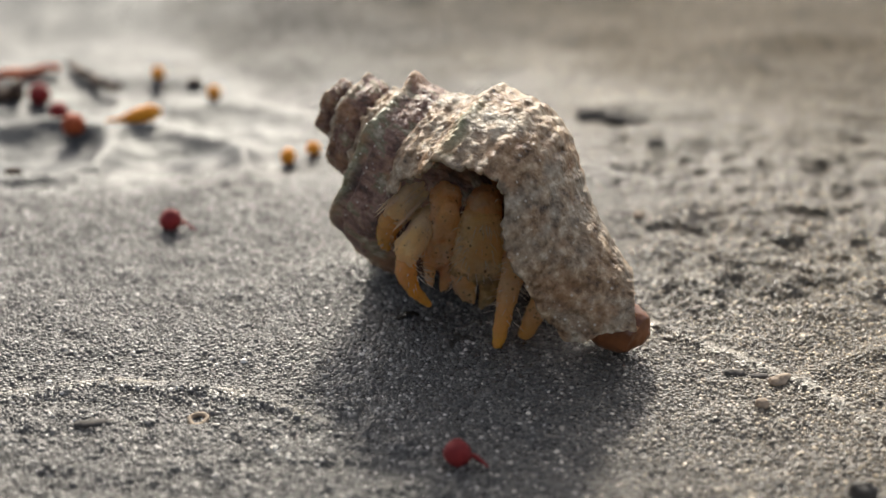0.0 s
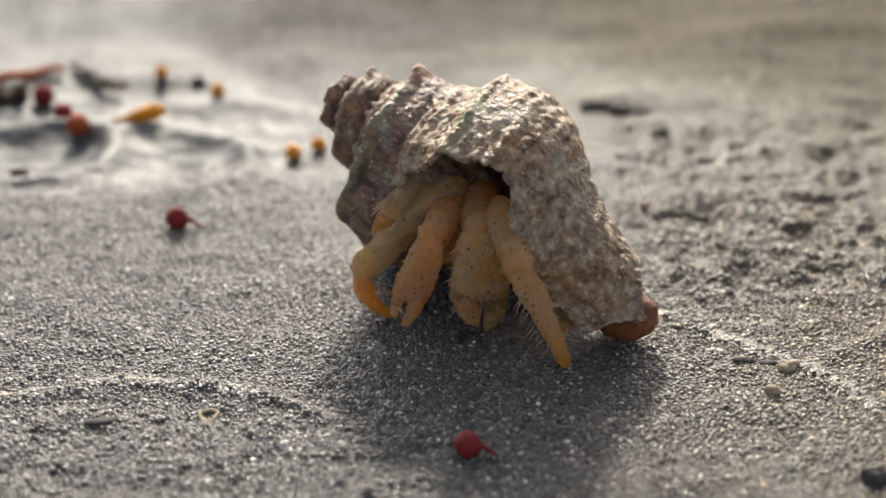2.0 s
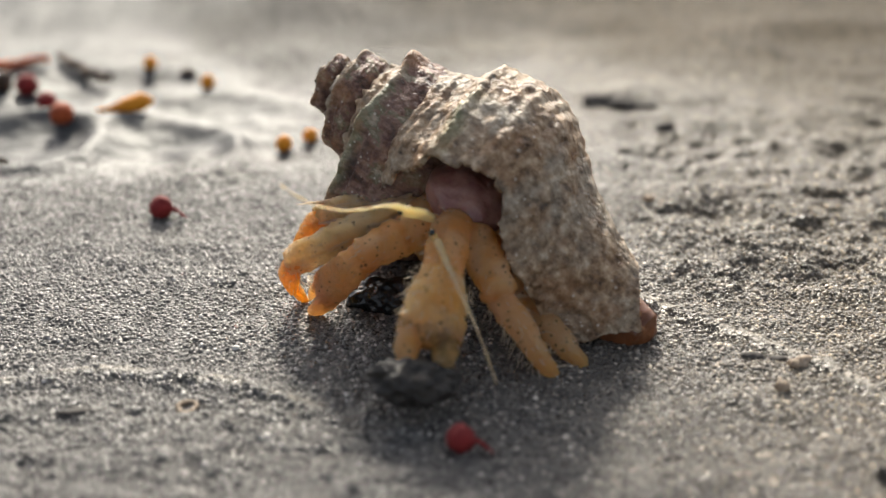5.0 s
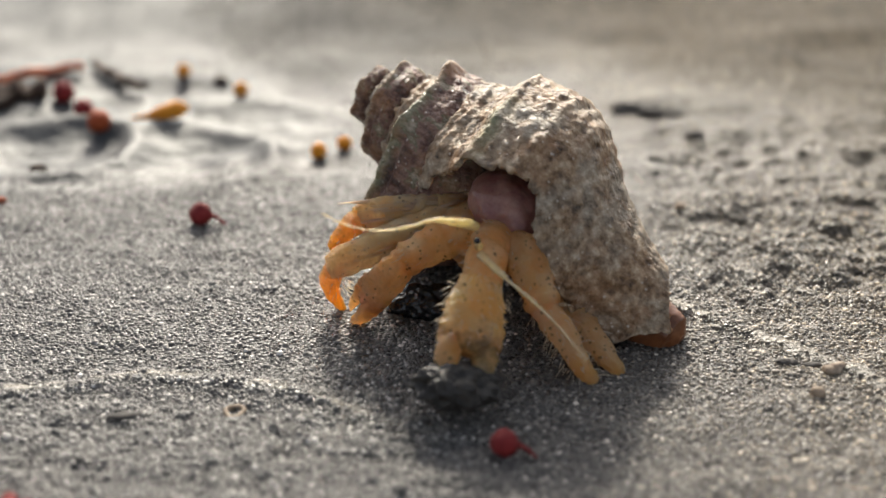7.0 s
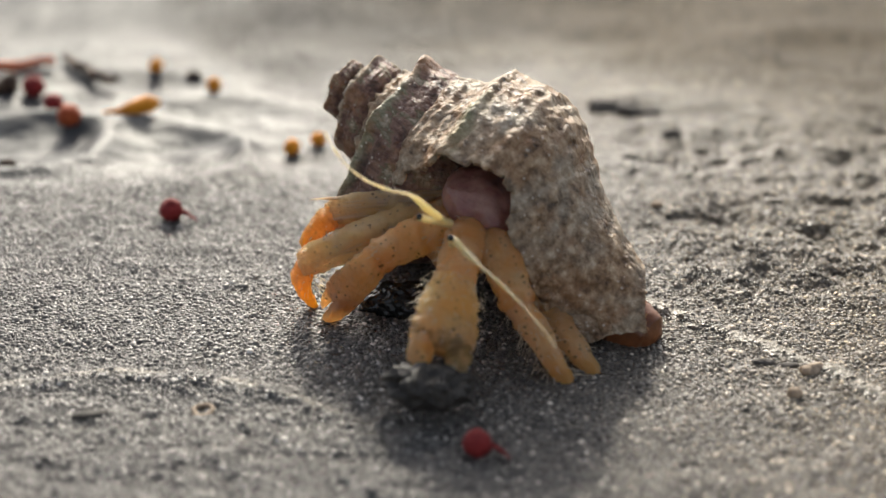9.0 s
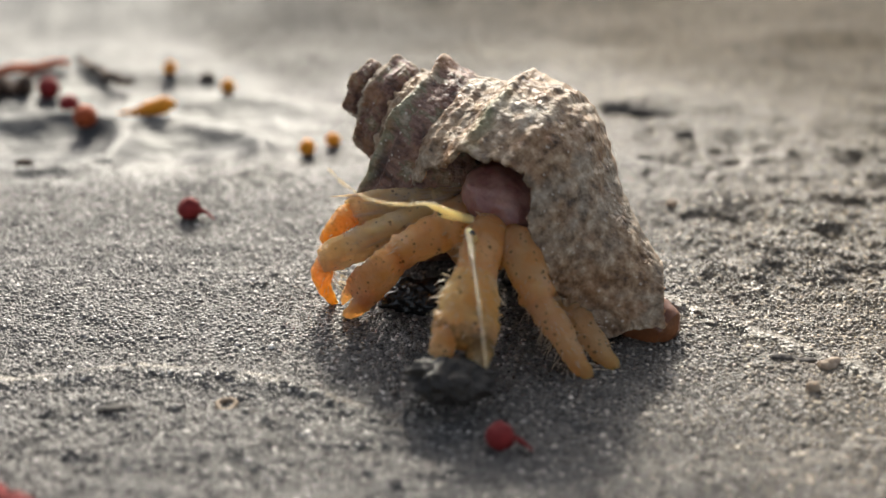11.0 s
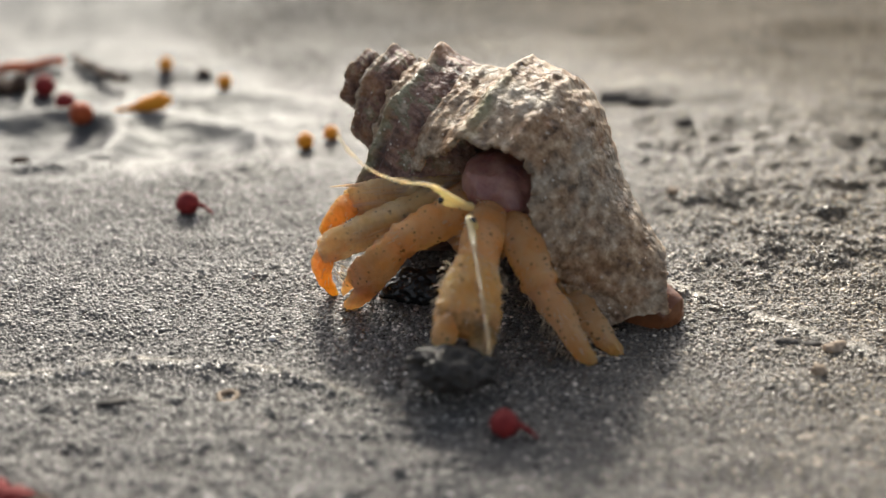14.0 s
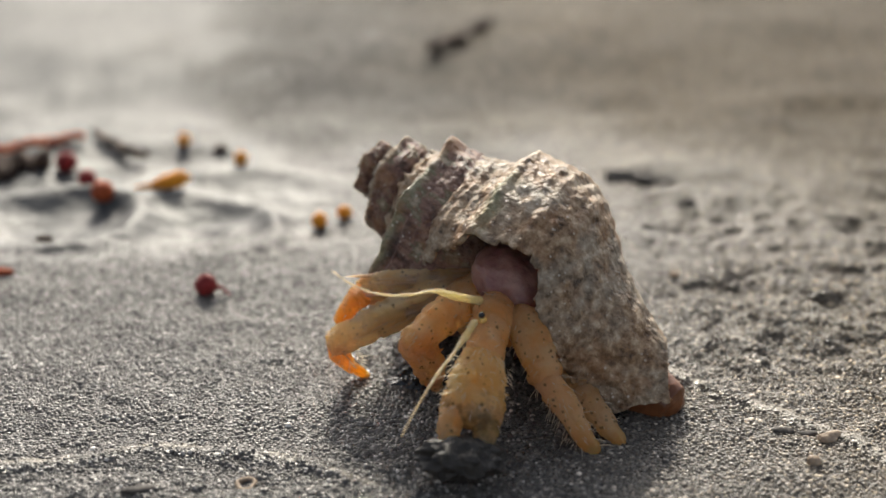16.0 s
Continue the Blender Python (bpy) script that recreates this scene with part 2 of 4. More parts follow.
    nb = bump(nd, lk, fine, 0.9, 0.0007)
    lk.new(nb, bs.inputs["Normal"])
    lk.new(nb, bs.inputs["Coat Normal"])
    return m


def flesh_material(name, pale, warm, dots=0.5, thin=0.25, through_colour=(0.95, 0.52, 0.12), tip=None, mud=None, sheen=0.1):
    m, nd, lk, bs = material(name)
    co = coords(nd)
    n = noise_tex(nd, lk, co, 230, 5, 0.65)
    col = ramp(nd, lk, n, (0.40, warm), (0.60, pale))
    thin_end = None
    if tip:
        along = nd.new("ShaderNodeSeparateXYZ")
        lk.new(co, along.inputs[0])
        thin_end = grey(nd, lk, along.outputs[0], tip[0], tip[1])
        col = mixed(nd, lk, thin_end, col, (0.92, 0.42, 0.08))
    d = cells(nd, lk, co, 1000)
    spot = calc(nd, lk, "MULTIPLY", grey(nd, lk, d, 0.30, 0.17), calc(nd, lk, "MULTIPLY", grey(nd, lk, noise_tex(nd, lk, co, 420, 2), 0.48, 0.60), dots))
    col = mixed(nd, lk, spot, col, (0.10, 0.04, 0.016))
    if mud:
        along = nd.new("ShaderNodeSeparateXYZ")
        lk.new(co, along.inputs[0])
        smear = calc(nd, lk, "ADD", grey(nd, lk, along.outputs[0], mud[0], mud[1], 0.0, 0.5), noise_tex(nd, lk, co, 330, 4, 0.65))
        smear = grey(nd, lk, smear, 0.84, 1.05, 0.0, 0.6)
        col = mixed(nd, lk, smear, col, (0.055, 0.038, 0.024))
        spot = calc(nd, lk, "MAXIMUM", spot, smear)
    lk.new(col, bs.inputs["Base Color"])
    bs.inputs["Roughness"].default_value = 0.2
    bs.inputs["Specular IOR Level"].default_value = 0.35
    bs.inputs["Coat Weight"].default_value, bs.inputs["Coat Roughness"].default_value = 1.0, 0.07
    bs.inputs["Sheen Weight"].default_value, bs.inputs["Sheen Roughness"].default_value = sheen, 0.35
    bs.inputs["Sheen Tint"].default_value = (1.0, 0.95, 0.86, 1)
    bs.inputs["Subsurface Weight"].default_value = 0.85
    bs.inputs["Subsurface Radius"].default_value = (1.0, 0.85, 0.6)
    bs.inputs["Subsurface Scale"].default_value = 0.0045
    glow = nd.new("ShaderNodeBsdfTranslucent")
    shine = mixed(nd, lk, thin_end, (*through_colour,), (1.0, 0.54, 0.10)) if thin_end else (*through_colour,)
    lk.new(mixed(nd, lk, spot, shine, (0.10, 0.045, 0.02)), glow.inputs["Color"])
    both = nd.new("ShaderNodeMixShader")
    both.inputs[0].default_value = thin
    lk.new(bs.outputs[0], both.inputs[1])
    lk.new(glow.outputs[0], both.inputs[2])
    lk.new(both.outputs[0], nd["Material Output"].inputs["Surface"])
    h = calc(nd, lk, "ADD", noise_tex(nd, lk, co, 1700, 4, 0.7), calc(nd, lk, "MULTIPLY", n, 1.0))
    nb = bump(nd, lk, h, 0.9, 0.0014)
    lk.new(nb, bs.inputs["Normal"])
    lk.new(nb, bs.inputs["Coat Normal"])
    return m


def hair_material():
    """Wet white hairs that let the light through."""
    m, nd, lk, bs = material("wet_white_hair")
    geo = nd.new("ShaderNodeNewGeometry")
    lk.new(ramp(nd, lk, geo.outputs["Random Per Island"], (0.0, (0.70, 0.52, 0.30)), (1.0, (0.96, 0.92, 0.82))), bs.inputs["Base Color"])
    bs.inputs["Roughness"].default_value = 0.2
    glow = nd.new("ShaderNodeBsdfTranslucent")
    glow.inputs["Color"].default_value = (0.96, 0.90, 0.76, 1)
    both = nd.new("ShaderNodeMixShader")
    both.inputs[0].default_value = 0.75
    lk.new(bs.outputs[0], both.inputs[1])
    lk.new(glow.outputs[0], both.inputs[2])
    lk.new(both.outputs[0], nd["Material Output"].inputs["Surface"])
    return m


def plain_material(name, dark, light, scale=400, rough=0.4, relief=0.0004, sss=0.0):
    m, nd, lk, bs = material(name)
    co = coords(nd)
    n = noise_tex(nd, lk, co, scale, 4)
    lk.new(ramp(nd, lk, n, (0.3, dark), (0.7, light)), bs.inputs["Base Color"])
    bs.inputs["Roughness"].default_value = rough
    if sss:
        bs.inputs["Subsurface Weight"].default_value = sss
        bs.inputs["Subsurface Radius"].default_value = (1.0, 0.3, 0.15)
        bs.inputs["Subsurface Scale"].default_value = 0.002
    lk.new(bump(nd, lk, noise_tex(nd, lk, co, scale * 3, 3), 0.4, relief), bs.inputs["Normal"])
    return m


SAND = sand_material()
SHELL = shell_material()
FLESH = flesh_material("speckled_flesh", (0.97, 0.73, 0.45), (0.90, 0.44, 0.15), 0.7, 0.66, (1.0, 0.69, 0.33))
MILKY = flesh_material("milky_flesh", (0.98, 0.82, 0.55), (0.94, 0.60, 0.24), 0.6, 0.68, (1.0, 0.82, 0.52), None, None, 0.25)
TAN = flesh_material("tan_flesh", (0.84, 0.58, 0.33), (0.74, 0.40, 0.16), 0.6, 0.5, (1.0, 0.68, 0.34), (0.008, 0.0155))
ORANGE = flesh_material("orange_flesh", (0.93, 0.56, 0.24), (0.88, 0.42, 0.14), 0.2, 0.5, (1.0, 0.60, 0.22), (0.0005, 0.006))
PALE = flesh_material("pale_flesh", (0.98, 0.78, 0.44), (0.95, 0.66, 0.30), 0.1, 0.4, (1.0, 0.84, 0.48))
PINCER = flesh_material("muddy_speckled_flesh", (0.97, 0.77, 0.46), (0.90, 0.49, 0.16), 0.75, 0.64, (1.0, 0.76, 0.36), None, (0.002, 0.0115))
HAIR = hair_material()
MATTED = flesh_material("wet_matted_hair", (0.99, 0.88, 0.70), (0.97, 0.76, 0.50), 0.2, 0.62, (1.0, 0.84, 0.60), None, None, 0.25)
VIOLET = plain_material("violet_carapace", (0.20, 0.075, 0.065), (0.42, 0.235, 0.175), 260, 0.34, 0.0006, 0.25)
BROWN = plain_material("brown_columella", (0.09, 0.030, 0.012), (0.27, 0.10, 0.036), 180, 0.3)
INNER = plain_material("shell_inside", (0.42, 0.19, 0.075), (0.70, 0.40, 0.19), 200, 0.4)
BLACK = plain_material("black_eye", (0.006, 0.005, 0.005), (0.012, 0.01, 0.01), 300, 0.15)
MUD = plain_material("dark_wet_mud", (0.011, 0.009, 0.007), (0.048, 0.040, 0.031), 700, 0.45, 0.0010)
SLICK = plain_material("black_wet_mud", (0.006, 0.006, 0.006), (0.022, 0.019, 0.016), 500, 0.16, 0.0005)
RED = plain_material("red_berry_skin", (0.12, 0.006, 0.007), (0.24, 0.014, 0.012), 200, 0.8, 0.0004)
RUST = plain_material("orange_red_weed", (0.22, 0.034, 0.012), (0.40, 0.080, 0.018), 250, 0.85, 0.0004)
AMBER = plain_material("amber_weed", (0.64, 0.20, 0.006), (0.78, 0.31, 0.016), 250, 0.8, 0.0004)
WEED = plain_material("dark_weed", (0.02, 0.012, 0.008), (0.075, 0.040, 0.022), 300, 0.85, 0.0004)
CHIP = plain_material("pale_shell_chip", (0.20, 0.14, 0.09), (0.44, 0.34, 0.24), 400, 0.7, 0.0003)
STONE = plain_material("dark_stone", (0.035, 0.030, 0.026), (0.10, 0.088, 0.075), 300, 0.8, 0.0006)


# ---- ground ----
def off_line(x, y, pts):
    """Signed distance to a chain of points (positive on its left) and the way along it, 0 to 1."""
    best, side, way = np.full(x.shape, 1e9), np.zeros(x.shape), np.zeros(x.shape)
    for n, ((ax, ay), (bx, by)) in enumerate(zip(pts, pts[1:])):
        dx, dy = bx - ax, by - ay
        t = np.clip(((x - ax) * dx + (y - ay) * dy) / (dx * dx + dy * dy), 0, 1)
        d = np.hypot(x - ax - t * dx, y - ay - t * dy)
        s = np.sign(dx * (y - ay) - dy * (x - ax))
        m = d < best
        best, side, way = np.where(m, d, best), np.where(m, s, side), np.where(m, (n + t) / (len(pts) - 1), way)
    return best * side, way


RIM = [(-75, -24), (-57, -19), (-41.7, -15.5), (-29, -17), (-16, -22), (-6, -29)]       # edge of an old print
DRAG = [(33, 5), (38.8, 1.6), (48, -6), (56.7, -14), (64, -24), (76, -38)]             # drag mark


def ground_height(x, y):
    """Height of the sand in millimetres."""
    near = np.exp(-((x - 8) ** 2 + (y - 4) ** 2) / 28 ** 2)
    fade = smooth(900, 250, np.hypot(x, y))
    h = 0.35 * fractal(x / 9, y / 6, 0, 3, 5) * (1 - 0.6 * near)
    h = h + 1.6 * fade * smooth(60, 140, y) * fractal(x / 42, y / 22, 3, 2, 9)
    # mounds added beneath the shell to block sun leaking under it
    h = h + 4.4 * np.exp(-(((x - 9) / 17) ** 2 + ((y - 19) / 7.5) ** 2))
    h = h + 4.2 * np.exp(-(((x - 25) / 8) ** 2 + ((y - 9) / 4.5) ** 2))
    # wet runnel with smooth swells
    run = smooth(-8, -30, x) * smooth(46, 60, y) * smooth(130, 105, y)
    wx = x + 6 * vnoise(x / 16, y / 16, 1, 21)
    h = h + run * (0.45 * np.sin(y / 5.2 + wx / 8.0 + 2.0 * vnoise(x / 20, y / 16, 4, 8)) + 0.8 * vnoise(x / 12, y / 9, 2, 18) - 0.5)
    for chain, tall, wide in (([(-100, 76), (-84, 78), (-70, 80), (-61, 77), (-57.5, 69), (-59, 60), (-68, 55), (-85, 53)], 1.5, 3.2), ([(-54, 79), (-45, 78), (-37, 73), (-31.5, 66), (-31, 58), (-36, 51), (-47, 48)], 1.7, 3.0), ([(-44, 66), (-40, 62), (-40, 57)], 0.8, 2.2), ([(-60, 92), (-46, 96), (-30, 90)], 0.9, 3.5)):
        d, w = off_line(x, y, chain)
        d = d + 1.2 * vnoise(x / 7, y / 7, 6, 61)
        h = h + tall * (0.45 + 0.55 * np.sin(np.pi * w)) * np.exp(-(d / wide) ** 2)
    for cx, cy, rx, ry, dep in ((-72, 68, 10, 6, 0.9), (-44, 68, 7, 6, 0.7)):
        h = h - dep * np.exp(-((x - cx) / rx) ** 2 - ((y - cy) / ry) ** 2)
    # grains lying proud
    h = h + 0.10 * smooth(120, 60, np.hypot(x, y)) * vnoise(x / 0.95, y / 0.95, 0, 71) * (1 - 0.7 * run)
    # rough, crumbled sand
    rough = smooth(30, 46, x) * smooth(-4, 14, y) * smooth(100, 66, y)
    h = h + rough * (0.95 * fractal(x / 6, y / 5, 2, 4, 31) + 0.45 * np.abs(vnoise(x / 2.0, y / 1.8, 5, 33)))
    front = smooth(-12, -30, y) * smooth(30, -5, x)
    h = h + front * 0.35 * fractal(x / 3.2, y / 2.4, 6, 3, 41)
    # crescent rim of a print
    d, w = off_line(x, y, RIM)
    d = d + 0.8 * vnoise(x / 3, y / 3, 8, 3)
    h = h + smooth(1.05, 0.85, w) * (0.55 * np.exp(-(d / 1.1) ** 2) - 0.2 * smooth(0.8, -2.4, d) * smooth(-16, -6, d))
    # drag mark with a low scarp
    d, w = off_line(x, y, DRAG)
    d = d + 0.5 * vnoise(x / 2.5, y / 2.5, 9, 4)
    h = h + 0.6 * smooth(-1.6, 0.2, d) * np.exp(-np.maximum(d, 0) / 2.4) - 0.12 * np.exp(-((d + 2.6) / 1.2) ** 2)
    d, w = off_line(x, y, [(57, -15), (66, -8), (80, -1)])
    h = h + 0.7 * np.exp(-(d / 2.0) ** 2)
    d, w = off_line(x, y, [(28, 61), (38, 62.5), (47, 60.5), (60, 63)])
    d = d + 0.8 * vnoise(x / 4, y / 4, 3, 63)
    h = h + 1.0 * np.sin(np.pi * np.clip(w, 0, 1)) * smooth(-1.5, 0.3, d) * np.exp(-np.maximum(d, 0) / 3.0)
    # hollows behind
    for cx, cy, rx, ry, dep in ((40, 87, 9, 3.0, 0.9), (44, 62, 10, 2.0, 0.5), (56, 65, 6, 1.8, 0.4), (54, 38, 7, 2.6, 0.5), (75, 110, 8, 3, 0.6), (9, 184, 12, 5, 1.6), (95, 128, 12, 4, 0.8)):
        q = ((x - cx) / rx) ** 2 + ((y - cy) / ry) ** 2
        h = h - dep * np.exp(-q) + 0.7 * dep * np.exp(-(((x - cx) / rx) ** 2 + ((y - cy - 2.2 * ry) / ry) ** 2))
    return h


def spread(lo, hi, step, far, growth=1.12):
    a = list(np.arange(lo, hi + step / 2, step))
    d = step
    while a[-1] < far:
        d *= growth
        a.append(a[-1] + d)
    d = step
    while a[0] > -far:
        d *= growth
        a.insert(0, a[0] - d)
    return np.array(a)


gx, gy = spread(-88, 84, 0.42, 900000, 1.13), spread(-62, 92, 0.42, 900000, 1.10)
GX, GY = np.meshgrid(gx, gy)
gz = ground_height(GX, GY)
ground_me = make_mesh("ground", np.stack([GX, GY, gz], -1).reshape(-1, 3), grid_faces(*GX.shape))
edge, _ = off_line(GX, GY, [(-60, 400), (-52, 161), (-42, 128), (-30, 108), (-14, 74), (-30, 52), (-90, 42), (-400, 40)])
wet = smooth(12, -22, edge + 13 * fractal(GX / 14, GY / 14, 2, 3, 77)).ravel()
ground_me.attributes.new("wet", "FLOAT", "POINT").data.foreach_set("value", wet)
dryness = (smooth(30, 150, GY + 0.25 * GX + 12 * fractal(GX / 30, GY / 30, 5, 2, 12))).ravel() * (1 - 0.6 * wet)
ground_me.attributes.new("dry", "FLOAT", "POINT").data.foreach_set("value", dryness)
warmth = (smooth(0, 75, GX + 0.25 * (GY - 20) + 10 * fractal(GX / 20, GY / 20, 1, 2, 14)) * (1 - wet.reshape(GX.shape))).ravel()
ground_me.attributes.new("warm", "FLOAT", "POINT").data.foreach_set("value", warmth)
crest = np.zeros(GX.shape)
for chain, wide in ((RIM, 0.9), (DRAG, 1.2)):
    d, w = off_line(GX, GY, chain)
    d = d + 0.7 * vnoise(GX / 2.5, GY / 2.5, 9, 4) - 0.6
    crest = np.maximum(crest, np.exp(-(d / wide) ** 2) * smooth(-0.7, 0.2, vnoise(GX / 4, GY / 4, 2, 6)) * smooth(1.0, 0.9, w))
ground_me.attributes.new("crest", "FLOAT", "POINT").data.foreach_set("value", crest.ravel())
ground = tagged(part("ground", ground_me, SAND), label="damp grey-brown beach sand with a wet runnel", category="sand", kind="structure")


def height(x, y):
    return float(ground_height(np.array([float(x)]), np.array([float(y)]))[0])


# ---- hermit crab ----
crab = tagged(new("hermit_crab"), label="hermit crab in a knobbly grey-brown snail shell on wet sand", category="hermit crab")

AXIS = Vector((0.749, -0.55, -0.367)).normalized()
UP = Vector((0.31, -0.20, 0.93))
UP = (UP - AXIS * UP.dot(AXIS)).normalized()
SIDE = AXIS.cross(UP)
APEX = Vector((-14.1, 33.0, 26.2))
WHORL = 1.58
EDGE = [(0.0, 112), (0.1, 85), (0.16, 72), (0.28, 59), (0.36, 51), (0.46, 48), (0.54, 47), (0.58, 50), (0.605, 60), (0.63, 67), (0.66, 72), (0.72, 81), (0.78, 98), (0.83, 112), (0.88, 111), (0.95, 92), (1.0, 78)]
CURVE = [(19.5, 11.4), (22.0, 13.2), (25.0, 15.0), (28.6, 17.0), (32.0, 18.0), (36.5, 17.8), (41.0, 15.9), (45.5, 13.0), (49.5, 10.4), (54.0, 8.3), (60.0, 5.6)]


def shell_mesh():
    n, m, turns = 1050, 210, 4.3
    s = np.linspace(0, 1, m)
    knots = np.linspace(0, 1, len(CURVE))
    cz, cr = (np.interp(s, knots, [c[i] for c in CURVE]) for i in (0, 1))
    for _ in range(60):
        cz[1:-1], cr[1:-1] = ((c[:-2] + 2 * c[1:-1] + c[2:]) / 4 for c in (cz, cr))
    end = np.interp(s, [e[0] for e in EDGE], [e[1] for e in EDGE]) + 1.8 * fractal(s * 26, 0, 0, 3, 3) + 0.8 * vnoise(s * 60, 1, 0, 4)
    v = np.linspace(0, 1, n)[:, None] ** 0.8
    th = -360 * turns + (end[None] + 360 * turns) * v
    turn = np.linspace(-360 * turns, 130, 1200)
    step = turn[1] - turn[0]
    spire = smooth(-20, -170, turn)
    tip = smooth(-400, -560, turn)
    gr, gz = (np.cumsum(math.log(WHORL) * (1 - spire) + (math.log(w) * (1 - tip) + math.log(q) * tip) * spire) * step / 360 for w, q in ((1.47, 1.72), (1.78, 2.3)))
    gr, gz = (np.exp(np.interp(th, turn, g - np.interp(0, turn, g))) for g in (gr, gz))
    gr = gr * np.clip((th + 360 * turns) / 420, 0, 1) ** 0.6
    grow = gr
    a = np.radians(th)
    knob = (0.5 + 0.5 * np.cos(a * 6)) ** 2.2
    jit = 0.75 + 0.5 * vnoise(a * 1.1, 0, 0, 6)
    old = smooth(-90, -240, th)                # the earlier whorls
    brow = 0.31 - 0.05 * old                   # where the shoulder runs
    on = np.exp(-((s[None] - brow) / 0.075) ** 2)
    rib = np.exp(-((s[None] - 0.36) / 0.26) ** 2)
    x, y = np.cos(a), np.sin(a)
    px, py, pz = x * grow * cr[None], y * grow * cr[None], gz * cz[None]
    lump = fractal(px / 3.4, py / 3.4, pz / 3.4, 3, 11)
    cord = np.sin(s[None] * 2 * np.pi * 17 + 0.6 * vnoise(a * 3, s[None] * 8, 0, 2))
    lamella = np.abs(np.sin(a * 16 + 3 * vnoise(a * 2, s[None] * 3, 5, 9)))
    push = (0.6 + 0.8 * old) * knob * on * jit + (0.5 - 0.1 * old) * knob * rib + (0.20 - 0.08 * old) * cord * (0.6 + 0.6 * vnoise(a * 14, s[None] * 17, 2, 27)) - 0.10 * lamella ** 6 + 0.30 * lump
    ramp_dip = -1.0 * np.exp(-((s[None] - brow + 0.12) / 0.06) ** 2) * (0.6 + 0.7 * old)
    crenate = np.exp(-(s[None] / 0.05) ** 2) * (0.9 * vnoise(a * 9, 0, 3, 19) - 0.5)
    push = push + ramp_dip + crenate + (0.7 + 0.6 * old) * np.exp(-((s[None] - brow) / 0.04) ** 2) + 1.5 * (1 - old) * np.exp(-((s[None] - 0.57) / 0.2) ** 2)
    push = push + 4.2 * np.exp(-((th + 215) / 70) ** 2) * np.exp(-((s[None] - 0.42) / 0.3) ** 2)
    fine = 0.7 * fractal(px / 1.1, py / 1.1, pz / 1.1, 2, 15) + 1.1 * np.clip(vnoise(px / 1.5, py / 1.5, pz / 1.5, 51) - 0.2, 0, 1)
    r = grow * (cr[None] + push + 0.13 * fine)
    z = gz * cz[None] + grow * (0.09 * fine - 0.5 * push * (s[None] < 0.4))
    out = np.stack([r * x + 0.5 * smooth(-300, -620, th), r * y, z], -1)
    du, dv = np.gradient(out, axis=0), np.gradient(out, axis=1)
    nor = np.cross(du, dv)
    nor /= np.linalg.norm(nor, axis=-1, keepdims=True) + 1e-9
    if (nor[-1, m // 2, :2] * out[-1, m // 2, :2]).sum() < 0:
        nor = -nor
    k = 290                                   # rows of the last whorl that have an inner face
    thick = np.interp(np.linspace(0, 1, k), [0, 0.8, 1], [1.9, 1.7, 0.9])[:, None, None]
    inn = out[-k:] - nor[-k:] * thick
    verts = np.vstack([out.reshape(-1, 3), inn.reshape(-1, 3)])
    faces = grid_faces(n, m)
    base = n * m
    inner = [q[::-1] for q in grid_faces(k, m, False, base)]
    o, i = (n - 1) * m, base + (k - 1) * m
    rim = [(o + j, o + j + 1, i + j + 1, i + j) for j in range(m - 1)]
    uv = np.concatenate([np.stack([th / 360 + turns - 0.3, 0 * th + s[None]], -1).reshape(-1, 2)] * 1)
    uv = np.vstack([uv, uv[-k * m:]])
    me = make_mesh("shell", verts, faces + rim + inner, uv)
    me.materials.append(SHELL)
    me.materials.append(INNER)
    idx = [0] * (len(faces) + len(rim)) + [1] * len(inner)
    me.polygons.foreach_set("material_index", idx)
    return me


shell = part("shell", shell_mesh(), SHELL, crab, "knobbly spiral shell, grey-brown crust with violet and green streaks")
SHELL_AT = Matrix((UP, SIDE, AXIS)).transposed().to_4x4()
SHELL_AT.translation = APEX * MM
columella = part("canal", make_mesh("canal", *tube([(34, 1, 1, 3, 3), (42, 1.8, 1.5, 3.6, 3.4), (50, 2.4, 2.0, 3.9, 3.7), (57, 2.6, 2.0, 4.3, 4.0), (62, 2.8, 1.8, 4.5, 4.1), (66, 2.8, 1.4, 3.5, 3.2), (67.4, 2.6, 1.2, 1.0, 1.0)], 32, 0.3, 0.4, 5)), BROWN, shell, "smooth brown-orange siphonal canal")
columella.matrix_local = Matrix(((0, 0, -1, 0), (0, 1, 0, 0), (1, 0, 0, 0), (0, 0, 0, 1)))


def leg(length, thick, tip, bend=0.0, seed=0, rough=0.17, taper=1.2, flat=0.92, warts=0.22):
    """A leg joint along x, thick at its start."""
    rng = random.Random(seed)
    rows = []
    for t in np.linspace(0, 1, 12):
        w = thick + (tip - thick) * t ** taper
        w *= (0.88 + 0.12 * min(1, 5 * t)) * (1.0 if t < 0.94 else 0.82) * rng.uniform(0.93, 1.07)
        w *= 1 + 0.04 * math.exp(-((t - 0.9) / 0.07) ** 2) - 0.02 * math.exp(-((t - 0.8) / 0.06) ** 2)
        rows.append((t * length, rng.uniform(-.06, .06) * thick, bend * (4 * t * (1 - t)), w * flat, w))
    rows = [(-0.6 * thick, 0, 0, 0.3 * thick, 0.3 * thick)] + rows
    x, y, z, a, b = rows[-1]
    rows += [(x + 0.35 * a, y, z, 0.7 * a, 0.7 * b), (x + 0.6 * a, y, z, 0.15 * a, 0.15 * b)]
    return tube(rows, 52, rough, 1.1, seed, 2.0, warts)


